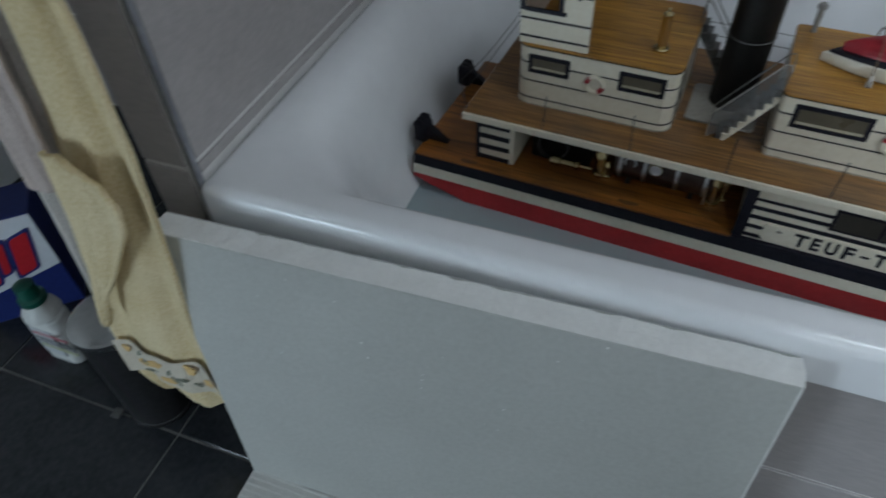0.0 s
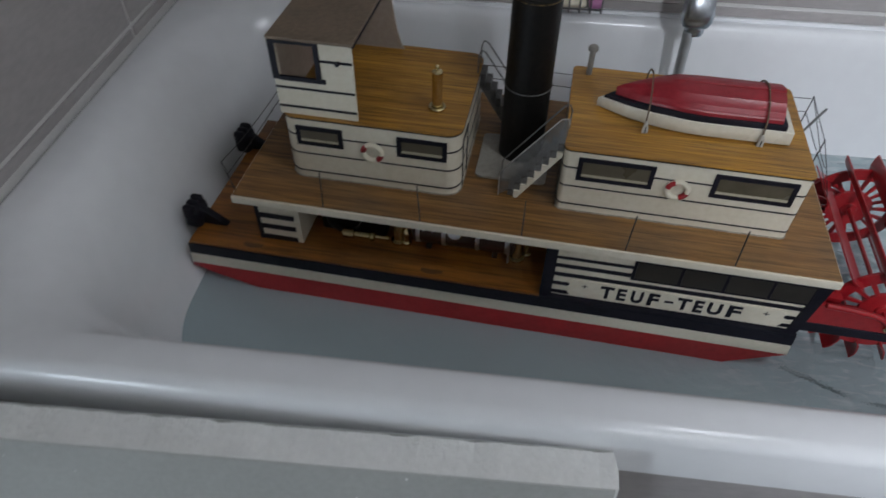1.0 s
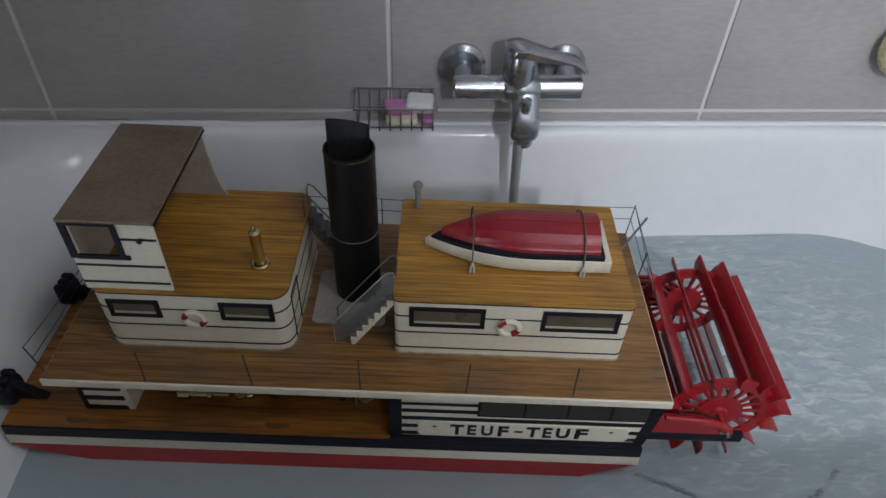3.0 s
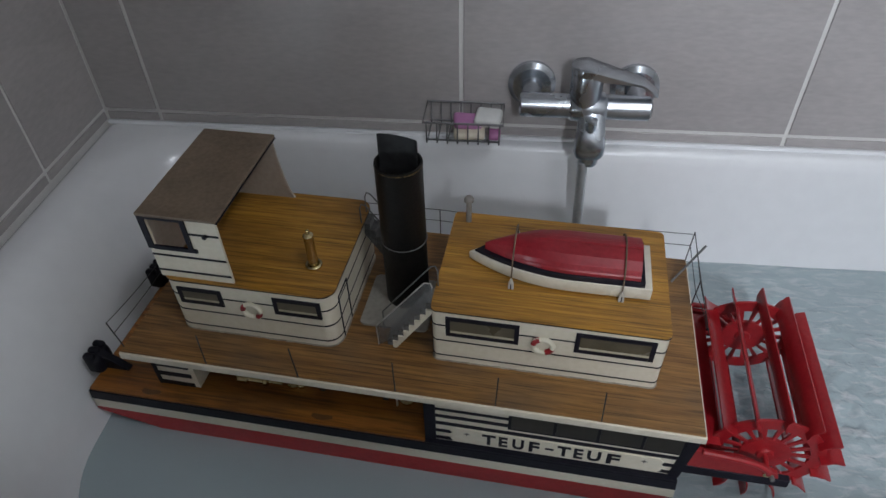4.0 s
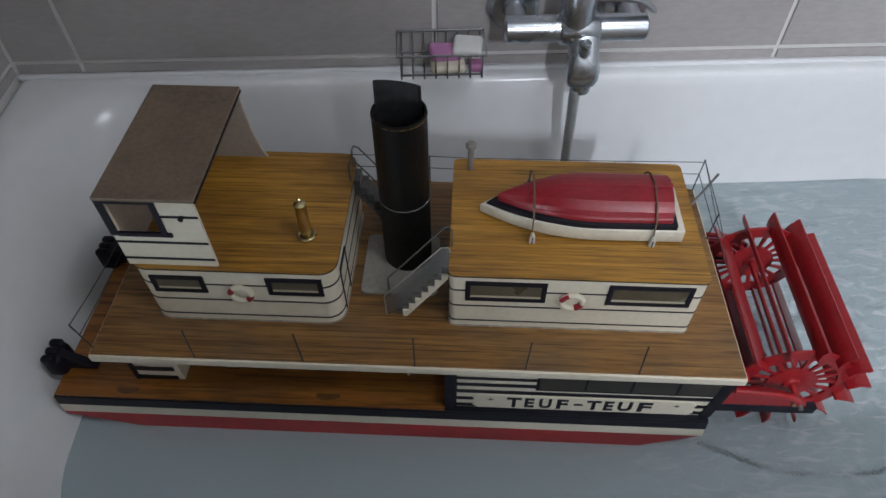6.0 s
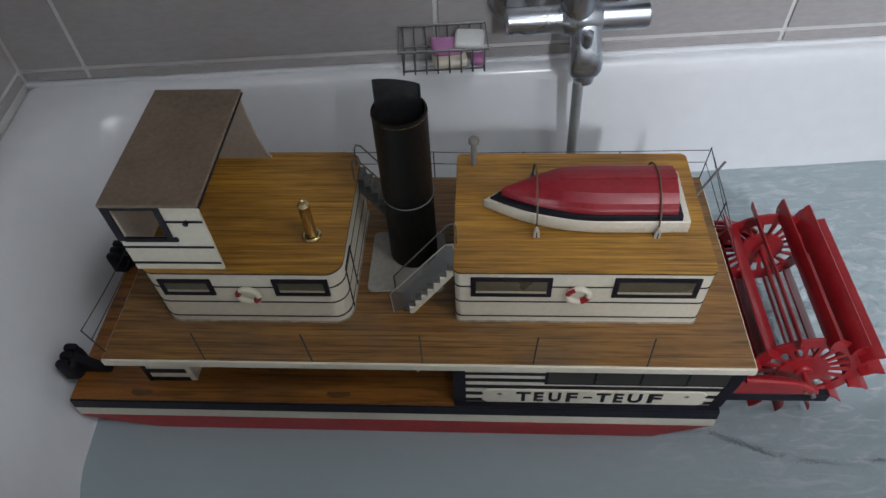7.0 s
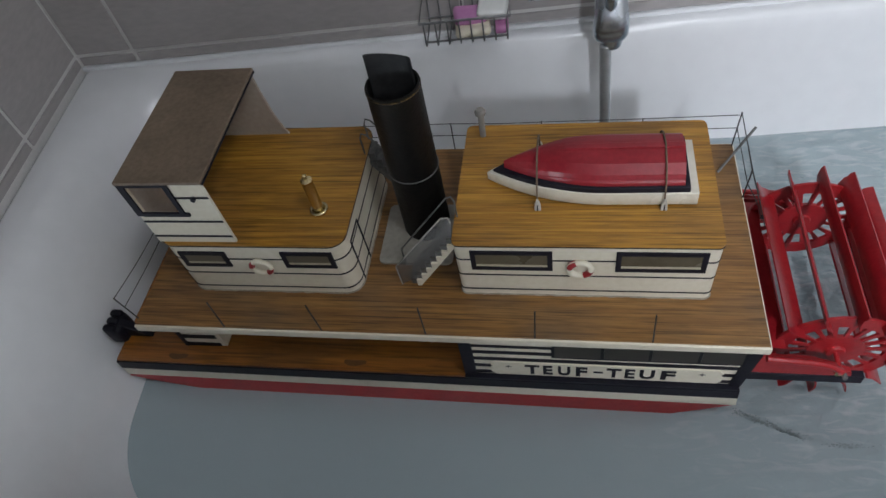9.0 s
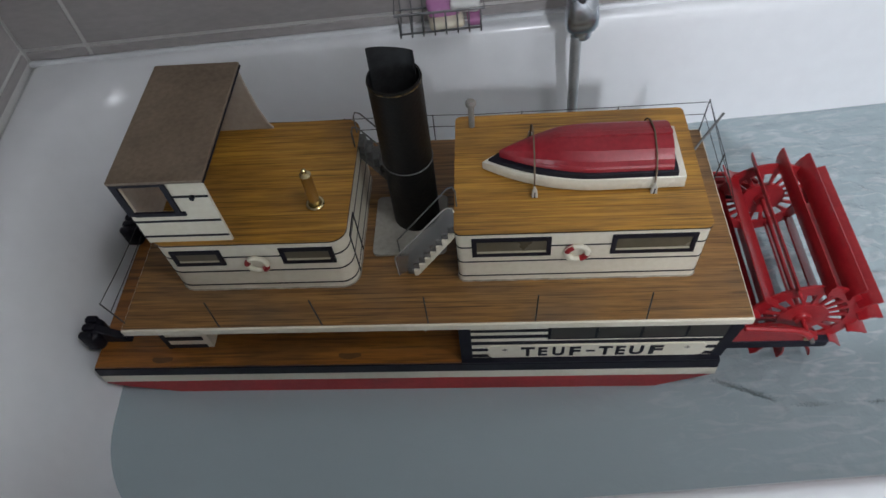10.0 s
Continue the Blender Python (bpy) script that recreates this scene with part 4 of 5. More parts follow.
part("cartridge", lathe([(0.022, 0.296), (0.026, 0.315), (0.026, 0.352), (0.024, 0.36)], (TU - 0.006, TV, 0), 28), CHROME, tap, smooth=40)
lever = bmesh.new()
rows = []
for k in range(21):
    s = k / 20
    u = TU - 0.033 + 0.140 * s
    # round cap over the cartridge, then a flat tongue sloping down
    cap = math.sqrt(max(0.06, 1 - ((u - TU + 0.007) / 0.0265) ** 2)) if u < TU - 0.007 else 1.0
    half = 0.0262 * cap if u < TU - 0.007 else 0.0262 - 0.0125 * min(1, (u - TU + 0.007) / 0.1) ** 0.8
    half *= 1 if k < 20 else 0.7
    slope = max(0, u - TU + 0.004)
    z = 0.373 - 0.30 * slope - 0.9 * max(0, slope - 0.085) ** 1.2
    th = 0.014 if u < TU + 0.02 else max(0.0065, 0.014 - 0.16 * (u - TU - 0.02))
    v0 = TV - 0.004
    rows.append([lever.verts.new(p) for p in ((u, v0 - half, z - 0.002), (u, v0 - half * 0.85, z + 0.001), (u, v0 + half * 0.85, z + 0.001), (u, v0 + half, z - 0.002), (u, v0 + half * 0.92, z - th), (u, v0 - half * 0.92, z - th))])
for a, b in zip(rows, rows[1:]):
    for k in range(6):
        lever.faces.new((a[k], a[(k + 1) % 6], b[(k + 1) % 6], b[k]))
lever.faces.new(rows[0]), lever.faces.new(rows[-1])
part("lever", lever, CHROME, tap, "chrome lever handle", smooth=50)
spout = bmesh.new()
rows = []
for k, (v, z, hw, hd) in enumerate(((TV, 0.302, 0.021, 0.022), (TV - 0.012, 0.285, 0.022, 0.021), (TV - 0.026, 0.262, 0.024, 0.018), (TV - 0.034, 0.245, 0.026, 0.016), (TV - 0.036, 0.230, 0.025, 0.014), (TV - 0.035, 0.222, 0.022, 0.012))):
    row = []
    for i in range(20):
        a = 2 * math.pi * i / 20
        row.append(spout.verts.new((TU + 0.008 + hw * math.copysign(abs(math.cos(a)) ** 0.7, math.cos(a)), v + hd * math.copysign(abs(math.sin(a)) ** 0.7, math.sin(a)), z)))
    rows.append(row)
for a, b in zip(rows, rows[1:]):
    for i in range(20):
        spout.faces.new((a[i], a[(i + 1) % 20], b[(i + 1) % 20], b[i]))
spout.faces.new(rows[0]), spout.faces.new(rows[-1])
part("spout", spout, CHROME, tap, smooth=50)
part("diverter_knob", lathe([(0.006, 0.245), (0.007, 0.27), (0.009, 0.274), (0.009, 0.292), (0.004, 0.296)], (TU + 0.006, TV - 0.034, 0), 18), CHROME, tap, smooth=40)
part("hose_nut", lathe([(0.015, 0.206), (0.016, 0.209), (0.016, 0.221), (0.0145, 0.224)], (TU + 0.010, TV - 0.030, 0), 20), CHROME, tap, smooth=40)
HOSE = material("hose_metal", (0.42, 0.43, 0.44), (0.55, 0.56, 0.57), 0.35, 0.8, big=10, fine=80, rough_var=0.08)
ribs = []
for k in range(140):
    z = 0.212 - 0.0034 * k
    ribs += [(0.0082, z), (0.0088, z - 0.0008), (0.0088, z - 0.0022), (0.0082, z - 0.003)]
hose = solid("shower_hose", lathe(ribs, (0, 0, 0), 14), HOSE, "grey metal shower hose hanging into the water", "hose", TURN, "", 60, (0, 0, 0))
hose.matrix_world = pose(0, 0, 0, 0, 0, TURN) @ Matrix.Translation((K * (TU + 0.010), K * (TV - 0.030), 0)) @ pose(0, 0, 0, 2.0, -2.5, 0)

rack = thing("soap_rack", (0.44, BATH["f"], 0.222), "grey wire soap basket fixed on the wall tiles", "soap rack", turn=TURN)
RACK_WIRE = material("rack_wire", (0.16, 0.16, 0.165), (0.26, 0.26, 0.265), 0.4, 0.7, big=20, fine=150)
U0, U1, V0, V1, Z0, Z1 = 0.373, 0.511, 0.446, 0.519, 0.223, 0.259
for z in (Z1,):
    part("top_rail", sweep([(U0, V0, z), (U1, V0, z), (U1, V1, z), (U0, V1, z)], 0.0022, 6, closed=True), RACK_WIRE, rack, smooth=60)
for v in (V0 + 0.004, V1 - 0.004):
    part("bottom_rail", sweep([(U0 + 0.004, v, Z0), (U1 - 0.004, v, Z0)], 0.0017, 6), RACK_WIRE, rack, smooth=60)
for k in range(8):
    u = U0 + 0.006 + (U1 - U0 - 0.012) * k / 7
    part("rib", sweep([(u, V0, Z1), (u, V0, Z0 - 0.004), (u, V0 + 0.004, Z0 - 0.006), (u, V1 - 0.004, Z0 - 0.006), (u, V1, Z0 - 0.004), (u, V1, Z1)], 0.0013, 6), RACK_WIRE, rack, smooth=60)


def soap(name, label, colour, other, at, size, tilt):
    bm = box(-size[0] / 2, -size[1] / 2, -size[2] / 2, size[0] / 2, size[1] / 2, size[2] / 2, 0.006, 3)
    ob = solid(name, bm, material(name + "_wax", colour, other, 0.4, big=20, fine=100, bump=0.1), label, "soap", 0, "", 60)
    ob.matrix_world = pose(0, 0, 0, 0, 0, TURN) @ Matrix.Translation([K * c for c in at]) @ pose(0, 0, 0, *tilt)
    ob["base"] = (0, 0, 0)


soap("pink_soap", "pink worn soap bar lying in the rack", (0.42, 0.17, 0.36), (0.5, 0.23, 0.43), (0.448, 0.482, 0.243), (0.05, 0.034, 0.014), (14, 8, 10))
soap("white_soap", "white soap bar lying in the rack", (0.7, 0.7, 0.68), (0.78, 0.78, 0.76), (0.484, 0.486, 0.249), (0.046, 0.04, 0.018), (10, 0, -8))
soap("cream_soap", "cream soap piece lying in the rack", (0.66, 0.6, 0.46), (0.72, 0.66, 0.54), (0.452, 0.47, 0.229), (0.055, 0.04, 0.014), (0, 0, 4))
soap("pink_soap", "small pink soap piece lying in the rack", (0.42, 0.15, 0.33), (0.5, 0.21, 0.4), (0.496, 0.468, 0.229), (0.022, 0.03, 0.015), (0, 0, 0))


def sponge_mesh(c, r):
    bm = bmesh.new()
    bmesh.ops.create_icosphere(bm, subdivisions=5, radius=1)
    for v in bm.verts:
        p = v.co.copy()
        bump = 1 + 0.05 * noise.noise(p * 6) + 0.035 * noise.noise(p * 17)
        v.co = (c[0] + p.x * r * bump, c[1] + p.y * r * 0.42 * bump, c[2] + p.z * r * bump)
    return bm


solid("bath_sponge", sponge_mesh((0, 0, 0), 0.056), material("sponge", (0.52, 0.46, 0.26), (0.68, 0.62, 0.40), 0.95, big=40, fine=200, bump=0.8, bump_scale=180), "round cream bath sponge hanging on the tiles", "sponge", TURN, "", 60).matrix_world = pose(0, 0, 0, 0, 0, TURN) @ Matrix.Translation((K * 1.327, K * (BATH["f"] - 0.024), K * 0.352))

# ---- in front of the bath and behind the partition ----
CORE = material("gypsum_core", (0.80, 0.80, 0.78), (0.88, 0.88, 0.86), 0.95, big=30, fine=160, bump=0.7, bump_scale=220)
PAPER = material("grey_liner_paper", (0.46, 0.465, 0.44), (0.56, 0.565, 0.54), 0.8, big=5, fine=170, bump=0.35, bump_scale=180, spread=(0.3, 0.7))
SLAB_TOP = -0.452
slab = thing("floor_mat", (0.1, -0.5, FLOOR), "white ribbed plastic mat lying on the floor", "mat", turn=TURN)
WHITE_PLASTIC = material("white_plastic", (0.6, 0.6, 0.58), (0.68, 0.68, 0.66), 0.5, big=8, fine=120, bump=0.1)
part("base", box(-0.288, -0.56, FLOOR, 0.45, -0.40, SLAB_TOP - 0.003, 0.003), WHITE_PLASTIC, slab)
for k in range(12):
    part("ridge", box(-0.284, -0.556 + 0.0125 * k, SLAB_TOP - 0.003, 0.446, -0.551 + 0.0125 * k, SLAB_TOP, 0.0008), WHITE_PLASTIC, slab)


def ragged_board():
    """A sheet with straight face and broken upper and right edges, leaning on the bath's rim."""
    bm = bmesh.new()
    n, depth = 60, 0.036
    tops, base = [], []
    for k in range(n + 1):
        s = k / n
        u = -0.298 + 0.789 * s
        v = -0.383 + 0.027 * s
        if k == n:
            u += 0.004
        rag = 0.0028 * noise.noise((u * 60, 0.3, 1.1)) + 0.0018 * noise.noise((u * 140, 0.7, 3.1))
        tops.append([bm.verts.new((u, v, 0.1545 + rag * 0.3)), bm.verts.new((u + 0.002 * noise.noise((u * 80, 2, 2)), v + depth * 0.5, 0.1555 + rag)), bm.verts.new((u - (0.003 if k == n else 0), v + depth + 0.0015 * noise.noise((u * 50, 5, 1)), 0.1545 + rag))])
        base.append([bm.verts.new((u + 0.014, v - 0.045, SLAB_TOP)), bm.verts.new((u + 0.014, v - 0.045 + depth * 0.5, SLAB_TOP)), bm.verts.new((u + 0.014, v - 0.045 + depth, SLAB_TOP))])
    rings = [t + b[::-1] for t, b in zip(tops, base)]
    faces = []
    for a, b in zip(rings, rings[1:]):
        for k in range(6):
            faces.append((k, bm.faces.new((a[k], a[(k + 1) % 6], b[(k + 1) % 6], b[k]))))
    bm.faces.new(rings[0]), bm.faces.new(rings[-1])
    return bm


def liner(shift):
    """The paper on one face of the sheet."""
    bm = bmesh.new()
    pts = [(-0.2985, -0.383, 0.1535), (0.492, -0.356, 0.1535), (0.506, -0.401, SLAB_TOP), (-0.2845, -0.428, SLAB_TOP)]
    a = [bm.verts.new((u, v + shift, z)) for u, v, z in pts]
    b = [bm.verts.new((u, v + shift - 0.0015, z)) for u, v, z in pts]
    bm.faces.new(a), bm.faces.new(b)
    for i in range(4):
        bm.faces.new((a[i], a[(i + 1) % 4], b[(i + 1) % 4], b[i]))
    return bm


board = thing("plasterboard", (0.1, -0.42, SLAB_TOP), "grey plasterboard offcut with rough white edge leaning on bath", "board", turn=TURN)
part("core", ragged_board(), CORE, board, "rough white gypsum core")
part("front_paper", liner(0.0), PAPER, board, "grey speckled liner paper")
random.seed(11)
for k in range(16):
    u, z = random.uniform(-0.26, 0.3), random.uniform(-0.1, 0.145)
    s = (0.1535 - z) / (0.1535 - SLAB_TOP)
    v = -0.383 + 0.027 * (u + 0.298) / 0.79 - 0.045 * s - 0.0012
    d = random.uniform(0.0006, 0.0018)
    part("chip", prism([(u + d * random.uniform(0.5, 1.3) * math.cos(a), z + 0.6 * d * math.sin(a)) for a in (0, 1.1, 2.3, 3.2, 4.2, 5.3)], "y", v - 0.0014, v + 0.001), CORE, board)
part("back_paper", liner(0.0385), PAPER, board, "grey liner paper")


def cloth(name, label, material_, rows, v, fold, phase, columns=36, steps=60, thick=0.006):
    """A hanging towel: rows of (height, left u, right u) from top to bottom, with folds."""
    bm = bmesh.new()
    front = []
    for j in range(steps + 1):
        t = j / steps * (len(rows) - 1)
        i = min(int(t), len(rows) - 2)
        f = t - i
        z, l, r = (rows[i][q] + (rows[i + 1][q] - rows[i][q]) * f for q in range(3))
        row = []
        for c in range(columns + 1):
            s = c / columns
            d = fold * (math.sin(s * 9 + phase + z * 3) + 0.5 * math.sin(s * 17 + z * 5)) + 0.0012 * noise.noise((s * 40, z * 60, phase))
            row.append(bm.verts.new((l + (r - l) * s, v + d, z - 0.02 * math.sin(math.pi * s) * (j / steps) ** 6)))
        front.append(row)
    for a, b in zip(front, front[1:]):
        for c in range(columns):
            bm.faces.new((a[c], a[c + 1], b[c + 1], b[c]))
    ob = solid(name, bm, material_, label, "towel", TURN, "", 70, (rows[0][1], v, rows[-1][0]))
    mod = ob.modifiers.new("thickness", "SOLIDIFY")
    mod.thickness = thick
    return ob


TERRY = material("yellow_terry", (0.66, 0.52, 0.27), (0.82, 0.70, 0.46), 0.95, big=12, fine=260, blend=0.6, bump=0.9, bump_scale=420)
TERRY_WHITE = material("pale_terry", (0.52, 0.48, 0.44), (0.66, 0.62, 0.58), 0.95, big=12, fine=260, blend=0.6, bump=0.9, bump_scale=420)
towel = cloth("yellow_towel", "pale yellow terry towel with embroidered flower border", TERRY, [(0.60, -0.31, -0.235), (0.456, -0.331, -0.23), (0.327, -0.356, -0.234), (0.213, -0.384, -0.25), (0.10, -0.413, -0.268), (0.0, -0.442, -0.288), (-0.10, -0.484, -0.300), (-0.17, -0.490, -0.303), (-0.22, -0.486, -0.303), (-0.245, -0.478, -0.304), (-0.265, -0.462, -0.306), (-0.278, -0.44, -0.308)], -0.40, 0.006, 0.4)
flap = cloth("yellow_towel", "turned-over fold of the pale yellow terry towel", TERRY, [(0.305, -0.345, -0.318), (0.29, -0.349, -0.303), (0.273, -0.353, -0.276), (0.239, -0.360, -0.266), (0.202, -0.367, -0.274), (0.092, -0.397, -0.343), (0.02, -0.424, -0.398), (-0.035, -0.442, -0.434)], -0.424, 0.002, 0.9, 24, 40)
flap.name = "fold"
flap.parent = towel
flap.matrix_parent_inverse = towel.matrix_world.inverted()
flap["category"] = ""
cloth("white_towel", "off-white terry towel hanging behind the yellow one", TERRY_WHITE, [(0.60, -0.45, -0.33), (0.268, -0.485, -0.38), (0.172, -0.493, -0.40), (0.052, -0.511, -0.42), (-0.06, -0.526, -0.45), (-0.152, -0.542, -0.50)], -0.375, 0.006, 2.0)
cloth("pink_towel", "faded pink towel hanging beside the yellow one", material("pink_terry", (0.46, 0.38, 0.34), (0.58, 0.49, 0.45), 0.95, big=12, fine=260, bump=0.8, bump_scale=420), [(0.60, -0.40, -0.32), (0.36, -0.428, -0.345), (0.235, -0.445, -0.365)], -0.412, 0.005, 1.0)
BORDER = material("towel_border", (0.56, 0.50, 0.40), (0.66, 0.60, 0.50), 0.7, big=20, fine=260, bump=0.3)


def towel_depth(s, z):
    """How far the towel's folds stand out at a share of its width."""
    return 0.006 * (math.sin(s * 9 + 0.4 + z * 3) + 0.5 * math.sin(s * 17 + z * 5))


def border():
    """The woven border, a little in front of the cloth."""
    bm = bmesh.new()
    rows = []
    for z in (-0.142, -0.165, -0.19, -0.212, -0.232):
        l, r = -0.4875, -0.3025
        rows.append([bm.verts.new((l + (r - l) * c / 30, -0.4086 + towel_depth(c / 30, z), z - 0.006 * math.sin(math.pi * c / 30))) for c in range(31)])
    for a, b in zip(rows, rows[1:]):
        for c in range(30):
            bm.faces.new((a[c], a[c + 1], b[c + 1], b[c]))
    return bm


band = part("border_band", border(), BORDER, towel, "woven cream border", smooth=60)
LEAF_G = material("leaf_thread", (0.16, 0.17, 0.13), (0.25, 0.26, 0.20), 0.8)
PETAL = material("petal_thread", (0.62, 0.40, 0.15), (0.74, 0.53, 0.24), 0.8)
SPRIGS = (
    (-0.474, -0.166, 20, 0.024, 0.018, PETAL), (-0.452, -0.207, -20, 0.028, 0.017, PETAL), (-0.412, -0.176, 15, 0.030, 0.020, PETAL), (-0.398, -0.219, 5, 0.036, 0.016, PETAL), (-0.345, -0.168, 25, 0.038, 0.026, PETAL), (-0.318, -0.205, 0, 0.022, 0.022, PETAL),
    (-0.448, -0.172, 50, 0.026, 0.010, LEAF_G), (-0.432, -0.19, -25, 0.028, 0.009, LEAF_G), (-0.425, -0.204, 10, 0.040, 0.005, LEAF_G), (-0.388, -0.19, 62, 0.024, 0.009, LEAF_G), (-0.376, -0.208, -58, 0.028, 0.010, LEAF_G), (-0.362, -0.197, 12, 0.030, 0.010, LEAF_G), (-0.342, -0.209, -8, 0.026, 0.007, LEAF_G),
)
for u, z, a, w, h, thread in SPRIGS:
    d = towel_depth((u + 0.4875) / 0.185, z)
    pts = []
    for q in range(14):
        t = 2 * math.pi * q / 14
        x, y = w / 2 * math.cos(t), h / 2 * math.sin(t) * (1 - 0.5 * abs(math.cos(t)))
        if thread is PETAL:
            x, y = x * (1 + 0.16 * math.cos(5 * t)), h / 2 * math.sin(t) * (1 + 0.16 * math.cos(5 * t))
        pts.append((u + x * math.cos(radians(a)) - y * math.sin(radians(a)), z + x * math.sin(radians(a)) + y * math.cos(radians(a))))
    part("blossom" if thread is PETAL else "leaf", prism(pts, "y", -0.4102 + d, -0.4080 + d), thread, band)

bin_ = thing("pedal_bin", (-0.568, -0.350, FLOOR), "small dark metal pedal bin with bright steel lid", "bin", turn=TURN)
part("body", lathe([(0.067, FLOOR), (0.069, FLOOR + 0.012), (0.066, FLOOR + 0.014), (0.068, -0.20)], (-0.568, -0.350, 0), 32), material("bin_black", (0.02, 0.02, 0.022), (0.04, 0.04, 0.042), 0.3, 0.3), bin_, smooth=40)
part("lid", lathe([(0.071, -0.202), (0.0725, -0.197), (0.072, -0.185), (0.066, -0.179), (0.045, -0.174), (0.012, -0.172)], (-0.568, -0.350, 0), 36), material("brushed_steel", (0.62, 0.63, 0.64), (0.72, 0.73, 0.74), 0.22, 1.0, big=8, fine=90), bin_, "bright steel lid", smooth=40)
part("pedal", box(-0.644, -0.424, FLOOR + 0.008, -0.623, -0.402, FLOOR + 0.014, 0.002), STEEL, bin_)

bottle = thing("cleaner_bottle", (-0.865, -0.33, FLOOR), "white plastic cleaner bottle with a dark green cap", "bottle", turn=TURN)
part("body", prism(rounded(-0.920, -0.365, -0.820, -0.305, 0.026), "z", FLOOR, FLOOR + 0.15, 0.006), WHITE_PLASTIC, bottle, smooth=50)
part("shoulder", lathe([(0.040, FLOOR + 0.148), (0.036, FLOOR + 0.165), (0.022, FLOOR + 0.182), (0.02, FLOOR + 0.19)], (-0.870, -0.335, 0), 24), WHITE_PLASTIC, bottle, smooth=50)
part("cap", lathe([(0.028, FLOOR + 0.188), (0.028, FLOOR + 0.20), (0.022, FLOOR + 0.205), (0.020, FLOOR + 0.235), (0.016, FLOOR + 0.238)], (-0.870, -0.335, 0), 24), material("green_cap", (0.008, 0.07, 0.05), (0.012, 0.10, 0.07), 0.35), bottle, "dark green screw cap", smooth=40)
lab = part("sticker", box(-0.900, -0.3668, FLOOR + 0.035, -0.840, -0.364, FLOOR + 0.12), material("sticker", (0.5, 0.52, 0.55), (0.6, 0.6, 0.62), 0.4), bottle, "pale printed sticker")
for k, (z, w, c) in enumerate(((0.105, 0.03, (0.45, 0.12, 0.15)), (0.088, 0.045, (0.12, 0.12, 0.13)), (0.075, 0.04, (0.12, 0.12, 0.13)), (0.06, 0.036, (0.4, 0.42, 0.2)))):
    part("print_bar", box(-0.893, -0.368, FLOOR + z, -0.828 + w, -0.3665, FLOOR + z + 0.006), material("print_%d" % k, c, c, 0.5), lab)

bottle.matrix_world = Matrix.Translation((0.018, 0.02, 0)) @ bottle.matrix_world

carton = thing("detergent_box", (-1.0, -0.20, FLOOR), "blue and white detergent box with a red mark", "box", turn=TURN)
part("carton", box(-1.10, -0.26, FLOOR, -0.90, -0.14, -0.19, 0.003), material("box_blue", (0.012, 0.02, 0.12), (0.02, 0.035, 0.18), 0.35), carton)
part("white_panel", prism([(-1.10, -0.40), (-0.90, -0.345), (-0.90, -0.192), (-1.10, -0.192)], "y", -0.2625, -0.2595), material("box_white", (0.6, 0.62, 0.66), (0.68, 0.7, 0.74), 0.35), carton, "white panel")
MARK_RED = material("mark_red", (0.42, 0.012, 0.02), (0.52, 0.02, 0.03), 0.35)
MARK_EDGE = material("mark_edge", (0.012, 0.02, 0.12), (0.02, 0.035, 0.18), 0.35)
# a slanting row of plain red bars, each with a blue rim
for u, z, w, h in ((-1.075, -0.330, 0.032, 0.085), (-1.035, -0.305, 0.034, 0.115), (-0.997, -0.292, 0.018, 0.085), (-0.955, -0.292, 0.042, 0.105)):
    for grow, finish, depth in ((0.007, MARK_EDGE, 0.2648), (0.0, MARK_RED, 0.2664)):
        pts = [(u + x + 0.22 * z2, z + z2 + 0.35 * x) for x, z2 in rounded(-w / 2 - grow, -h / 2 - grow, w / 2 + grow, h / 2 + grow, 0.008, 3)]
        part("red_mark" if finish is MARK_RED else "mark_rim", prism(pts, "y", -depth, -0.2624), finish, carton)
part("yellow_mark", prism(rounded(-1.08, -0.225, -0.99, -0.20, 0.006), "y", -0.265, -0.2624), material("mark_yellow", (0.6, 0.5, 0.1), (0.7, 0.6, 0.15), 0.35), carton)

carton.matrix_world = pose(0, 0, 0, 0, 0, TURN) @ Matrix.Translation((K * -1.045, K * -0.2, K * FLOOR)) @ pose(0, 0, 0, 0, 0, 42)

# grey flecks that paint the dark reflection along the edge of the wheel's wash
random.seed(5)
bm = bmesh.new()
wash = bent([(0.785, 0.012, WATER), (0.82, 0.0, WATER), (0.865, -0.018, WATER), (0.92, -0.027, WATER), (0.97, -0.027, WATER), (1.04, -0.012, WATER), (1.09, 0.03, WATER)], 40)
for p in wash:
    for _ in range(3):
        x, y = p.x + random.gauss(0, 0.0022), p.y + random.gauss(0, 0.0022)
        size, turn_ = random.uniform(0.0005, 0.0015), random.uniform(0, 6.3)
        pts = [(x + size * random.uniform(0.6, 1.4) * math.cos(turn_ + q * 1.26), y + 0.7 * size * math.sin(turn_ + q * 1.26)) for q in range(5)]
        join(bm, prism(pts, "z", WATER - 0.0005, WATER + 0.0006))
solid("scum_flecks", bm, material("scum", (0.2, 0.24, 0.24), (0.32, 0.37, 0.37), 0.8), "grey flecks painting the dark wave edge of the wash", "scum", 0, "stuff", None, (0.95, 0, WATER))

# ---- tiles ----
TILE_MESHES = {}


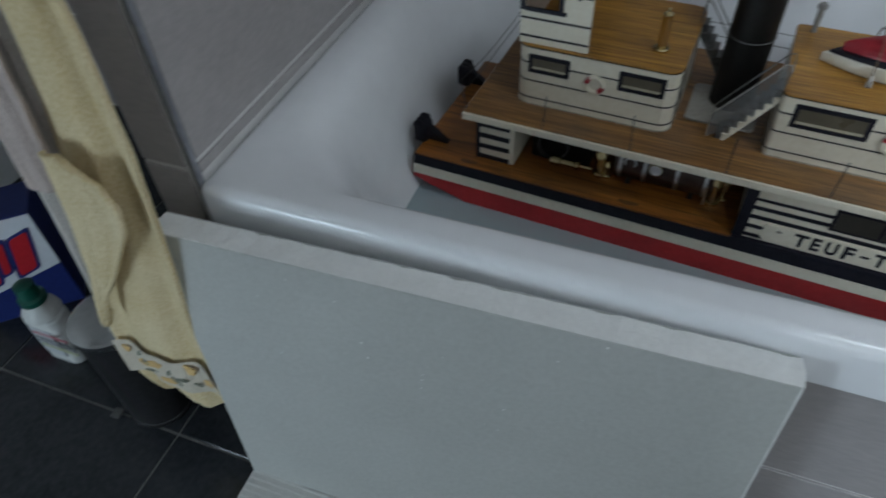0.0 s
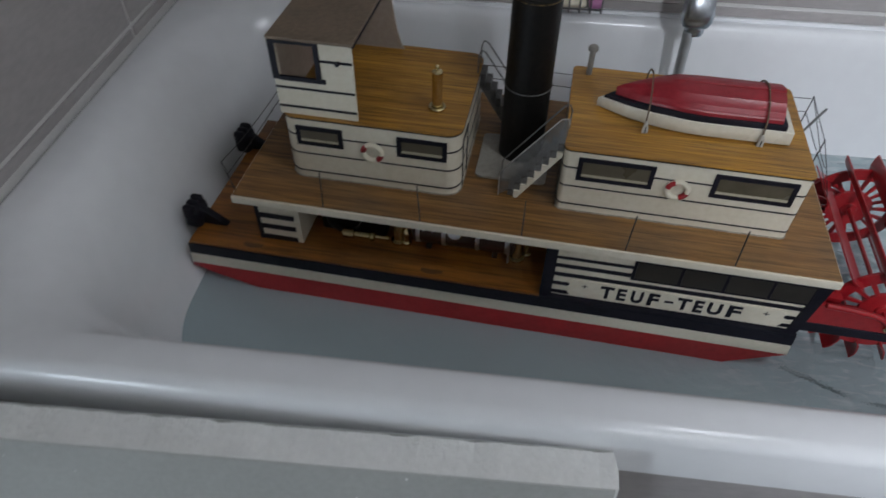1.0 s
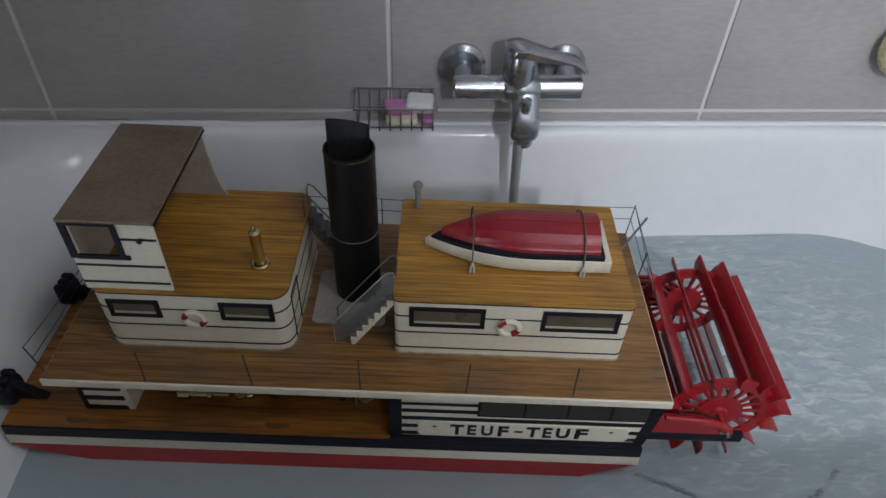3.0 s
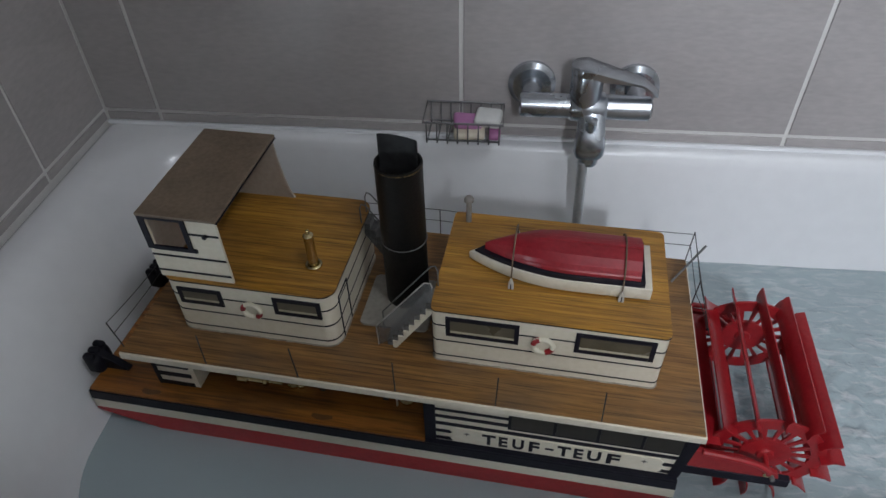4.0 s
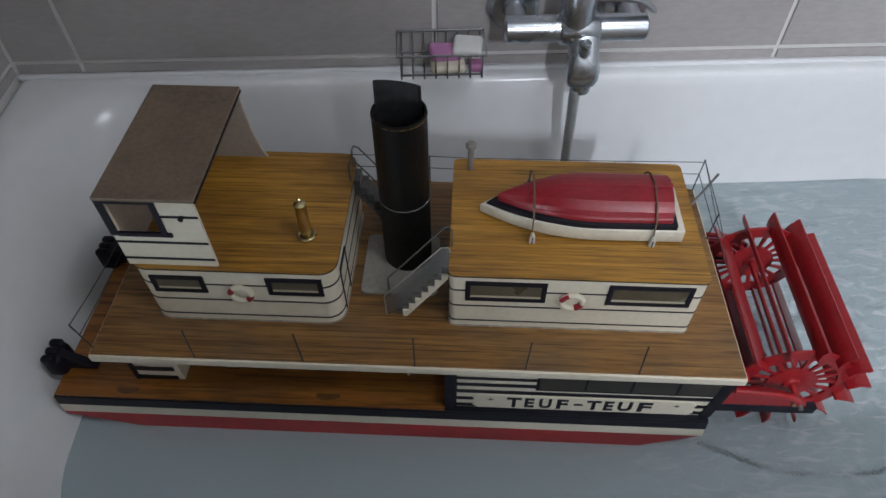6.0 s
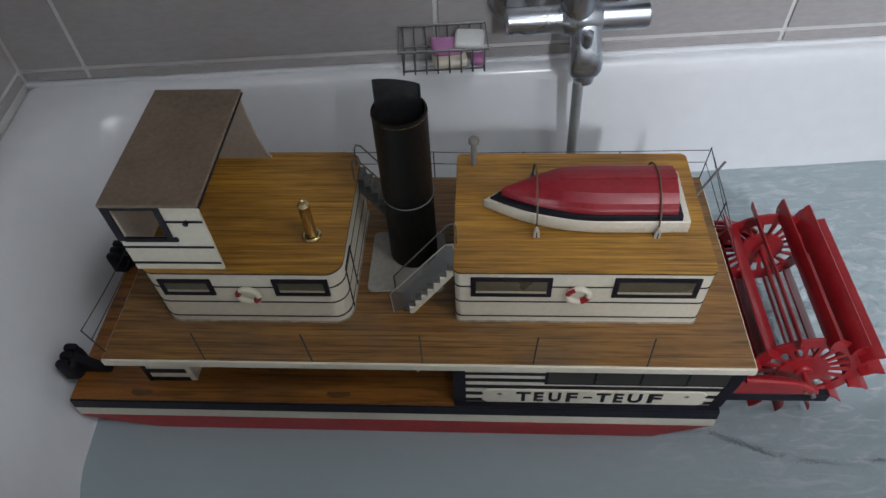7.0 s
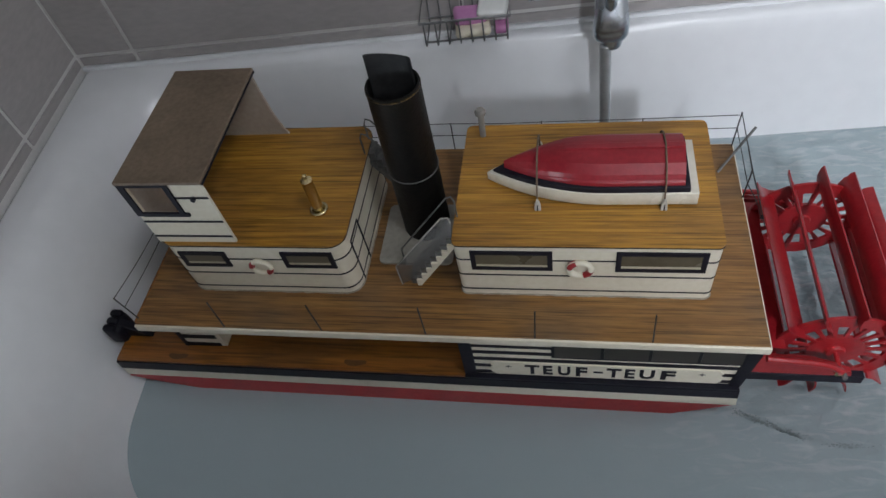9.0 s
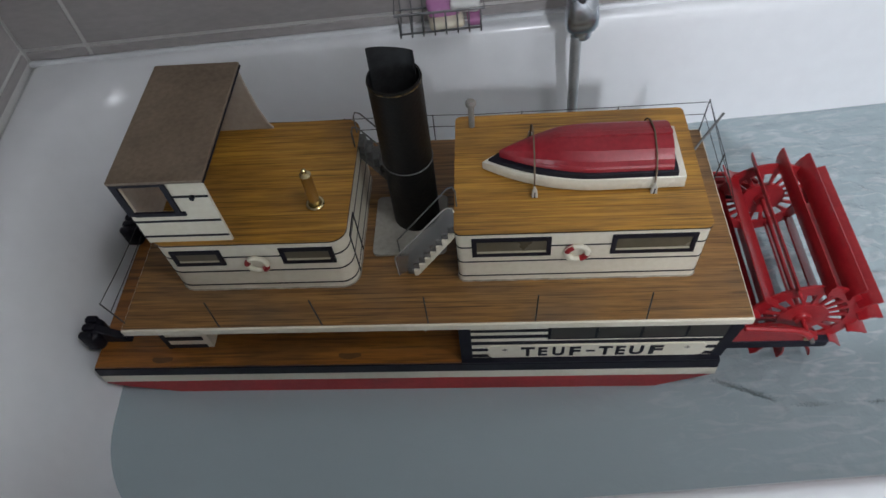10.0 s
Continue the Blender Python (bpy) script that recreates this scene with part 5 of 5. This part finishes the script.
def tile(parent, axis, u0, u1, w0, w1, at, out, finish, joint=0.0078):
    """One tile as an object; axis is its normal, at the face of its bed, out the way it faces."""
    w, h = u1 - u0 - joint, w1 - w0 - joint
    key = (axis, out, round(w, 4), round(h, 4), finish.name)
    if key not in TILE_MESHES:
        d = (LIFT + 0.001) * out
        if axis == "y":
            bm = box(-w / 2, min(0, d), -h / 2, w / 2, max(0, d), h / 2, 0.0008, 1)
        elif axis == "x":
            bm = box(min(0, d), -w / 2, -h / 2, max(0, d), w / 2, h / 2, 0.0008, 1)
        else:
            bm = box(-w / 2, -h / 2, min(0, d), w / 2, h / 2, max(0, d), 0.0008, 1)
        for v in bm.verts:
            v.co = v.co * K
        me = bpy.data.meshes.new("tile")
        bm.to_mesh(me)
        bm.free()
        me.materials.append(finish)
        TILE_MESHES[key] = me
    ob = new("tile", TILE_MESHES[key])
    cu, cw = (u0 + u1) / 2, (w0 + w1) / 2
    place = {"y": (cu, at, cw), "x": (at, cu, cw), "z": (cu, cw, at)}[axis]
    ob.parent = parent
    ob.location = (Vector(place) - base_of(parent)) * K
    return ob


ROWS_Z = [RIM + 0.003, 0.2115, 0.5715, 0.9315, 1.2915, 1.6515, TOP]
COLS_TAP = [BATH["l"], -0.152, 0.433, 1.006, 1.59, BATH["r"]]
for w0, w1 in zip(ROWS_Z, ROWS_Z[1:]):
    for u0, u1 in zip(COLS_TAP, COLS_TAP[1:]):
        tile(wall_tap, "y", u0, u1, w0, w1, BATH["f"] + LIFT, -1, TILE)
    for u0, u1 in ((END + 0.004, 0.315), (0.315, BATH["f"])):
        tile(wall_head, "x", u0, u1, w0, w1, BATH["l"] - LIFT, 1, TILE)
for w0, w1 in zip([FLOOR, -0.158, 0.2] + ROWS_Z[2:], [-0.158, 0.2] + ROWS_Z[2:]):
    tile(wall_head, "y", NIB, BATH["l"] - 0.010, w0, w1, END + LIFT, -1, TILE)
    tile(wall_head, "x", END, 0.27, w0, w1, NIB + LIFT, -1, TILE)
    tile(wall_tap, "y", FAR_LEFT, -0.93, w0, w1, BATH["f"] + LIFT, -1, TILE)
    tile(wall_tap, "y", -0.93, NIB, w0, w1, BATH["f"] + LIFT, -1, TILE)
for w0, w1 in ((FLOOR, -0.128), (-0.128, 0.137)):
    for u0, u1 in ((BATH["l"], 0.24), (0.24, 0.823), (0.823, 1.406), (1.406, BATH["r"])):
        tile(apron, "y", u0, u1, w0, w1, -0.287, -1, TILE)
for i in range(-3, 5):
    for j in range(-5, 3):
        u0, v0 = -0.488 + 0.484 * i, -0.407 + 0.484 * j
        u1, v1 = u0 + 0.484, v0 + 0.484
        u0, u1, v0, v1 = max(u0, FAR_LEFT), min(u1, RIGHT_END), max(v0, NEAR), min(v1, BATH["f"])
        if u1 - u0 > 0.02 and v1 - v0 > 0.02 and not (u0 > BATH["l"] and v0 > -0.25):
            tile(floor, "z", u0, u1, v0, v1, FLOOR - LIFT, 1, FLOOR_TILE, 0.005)
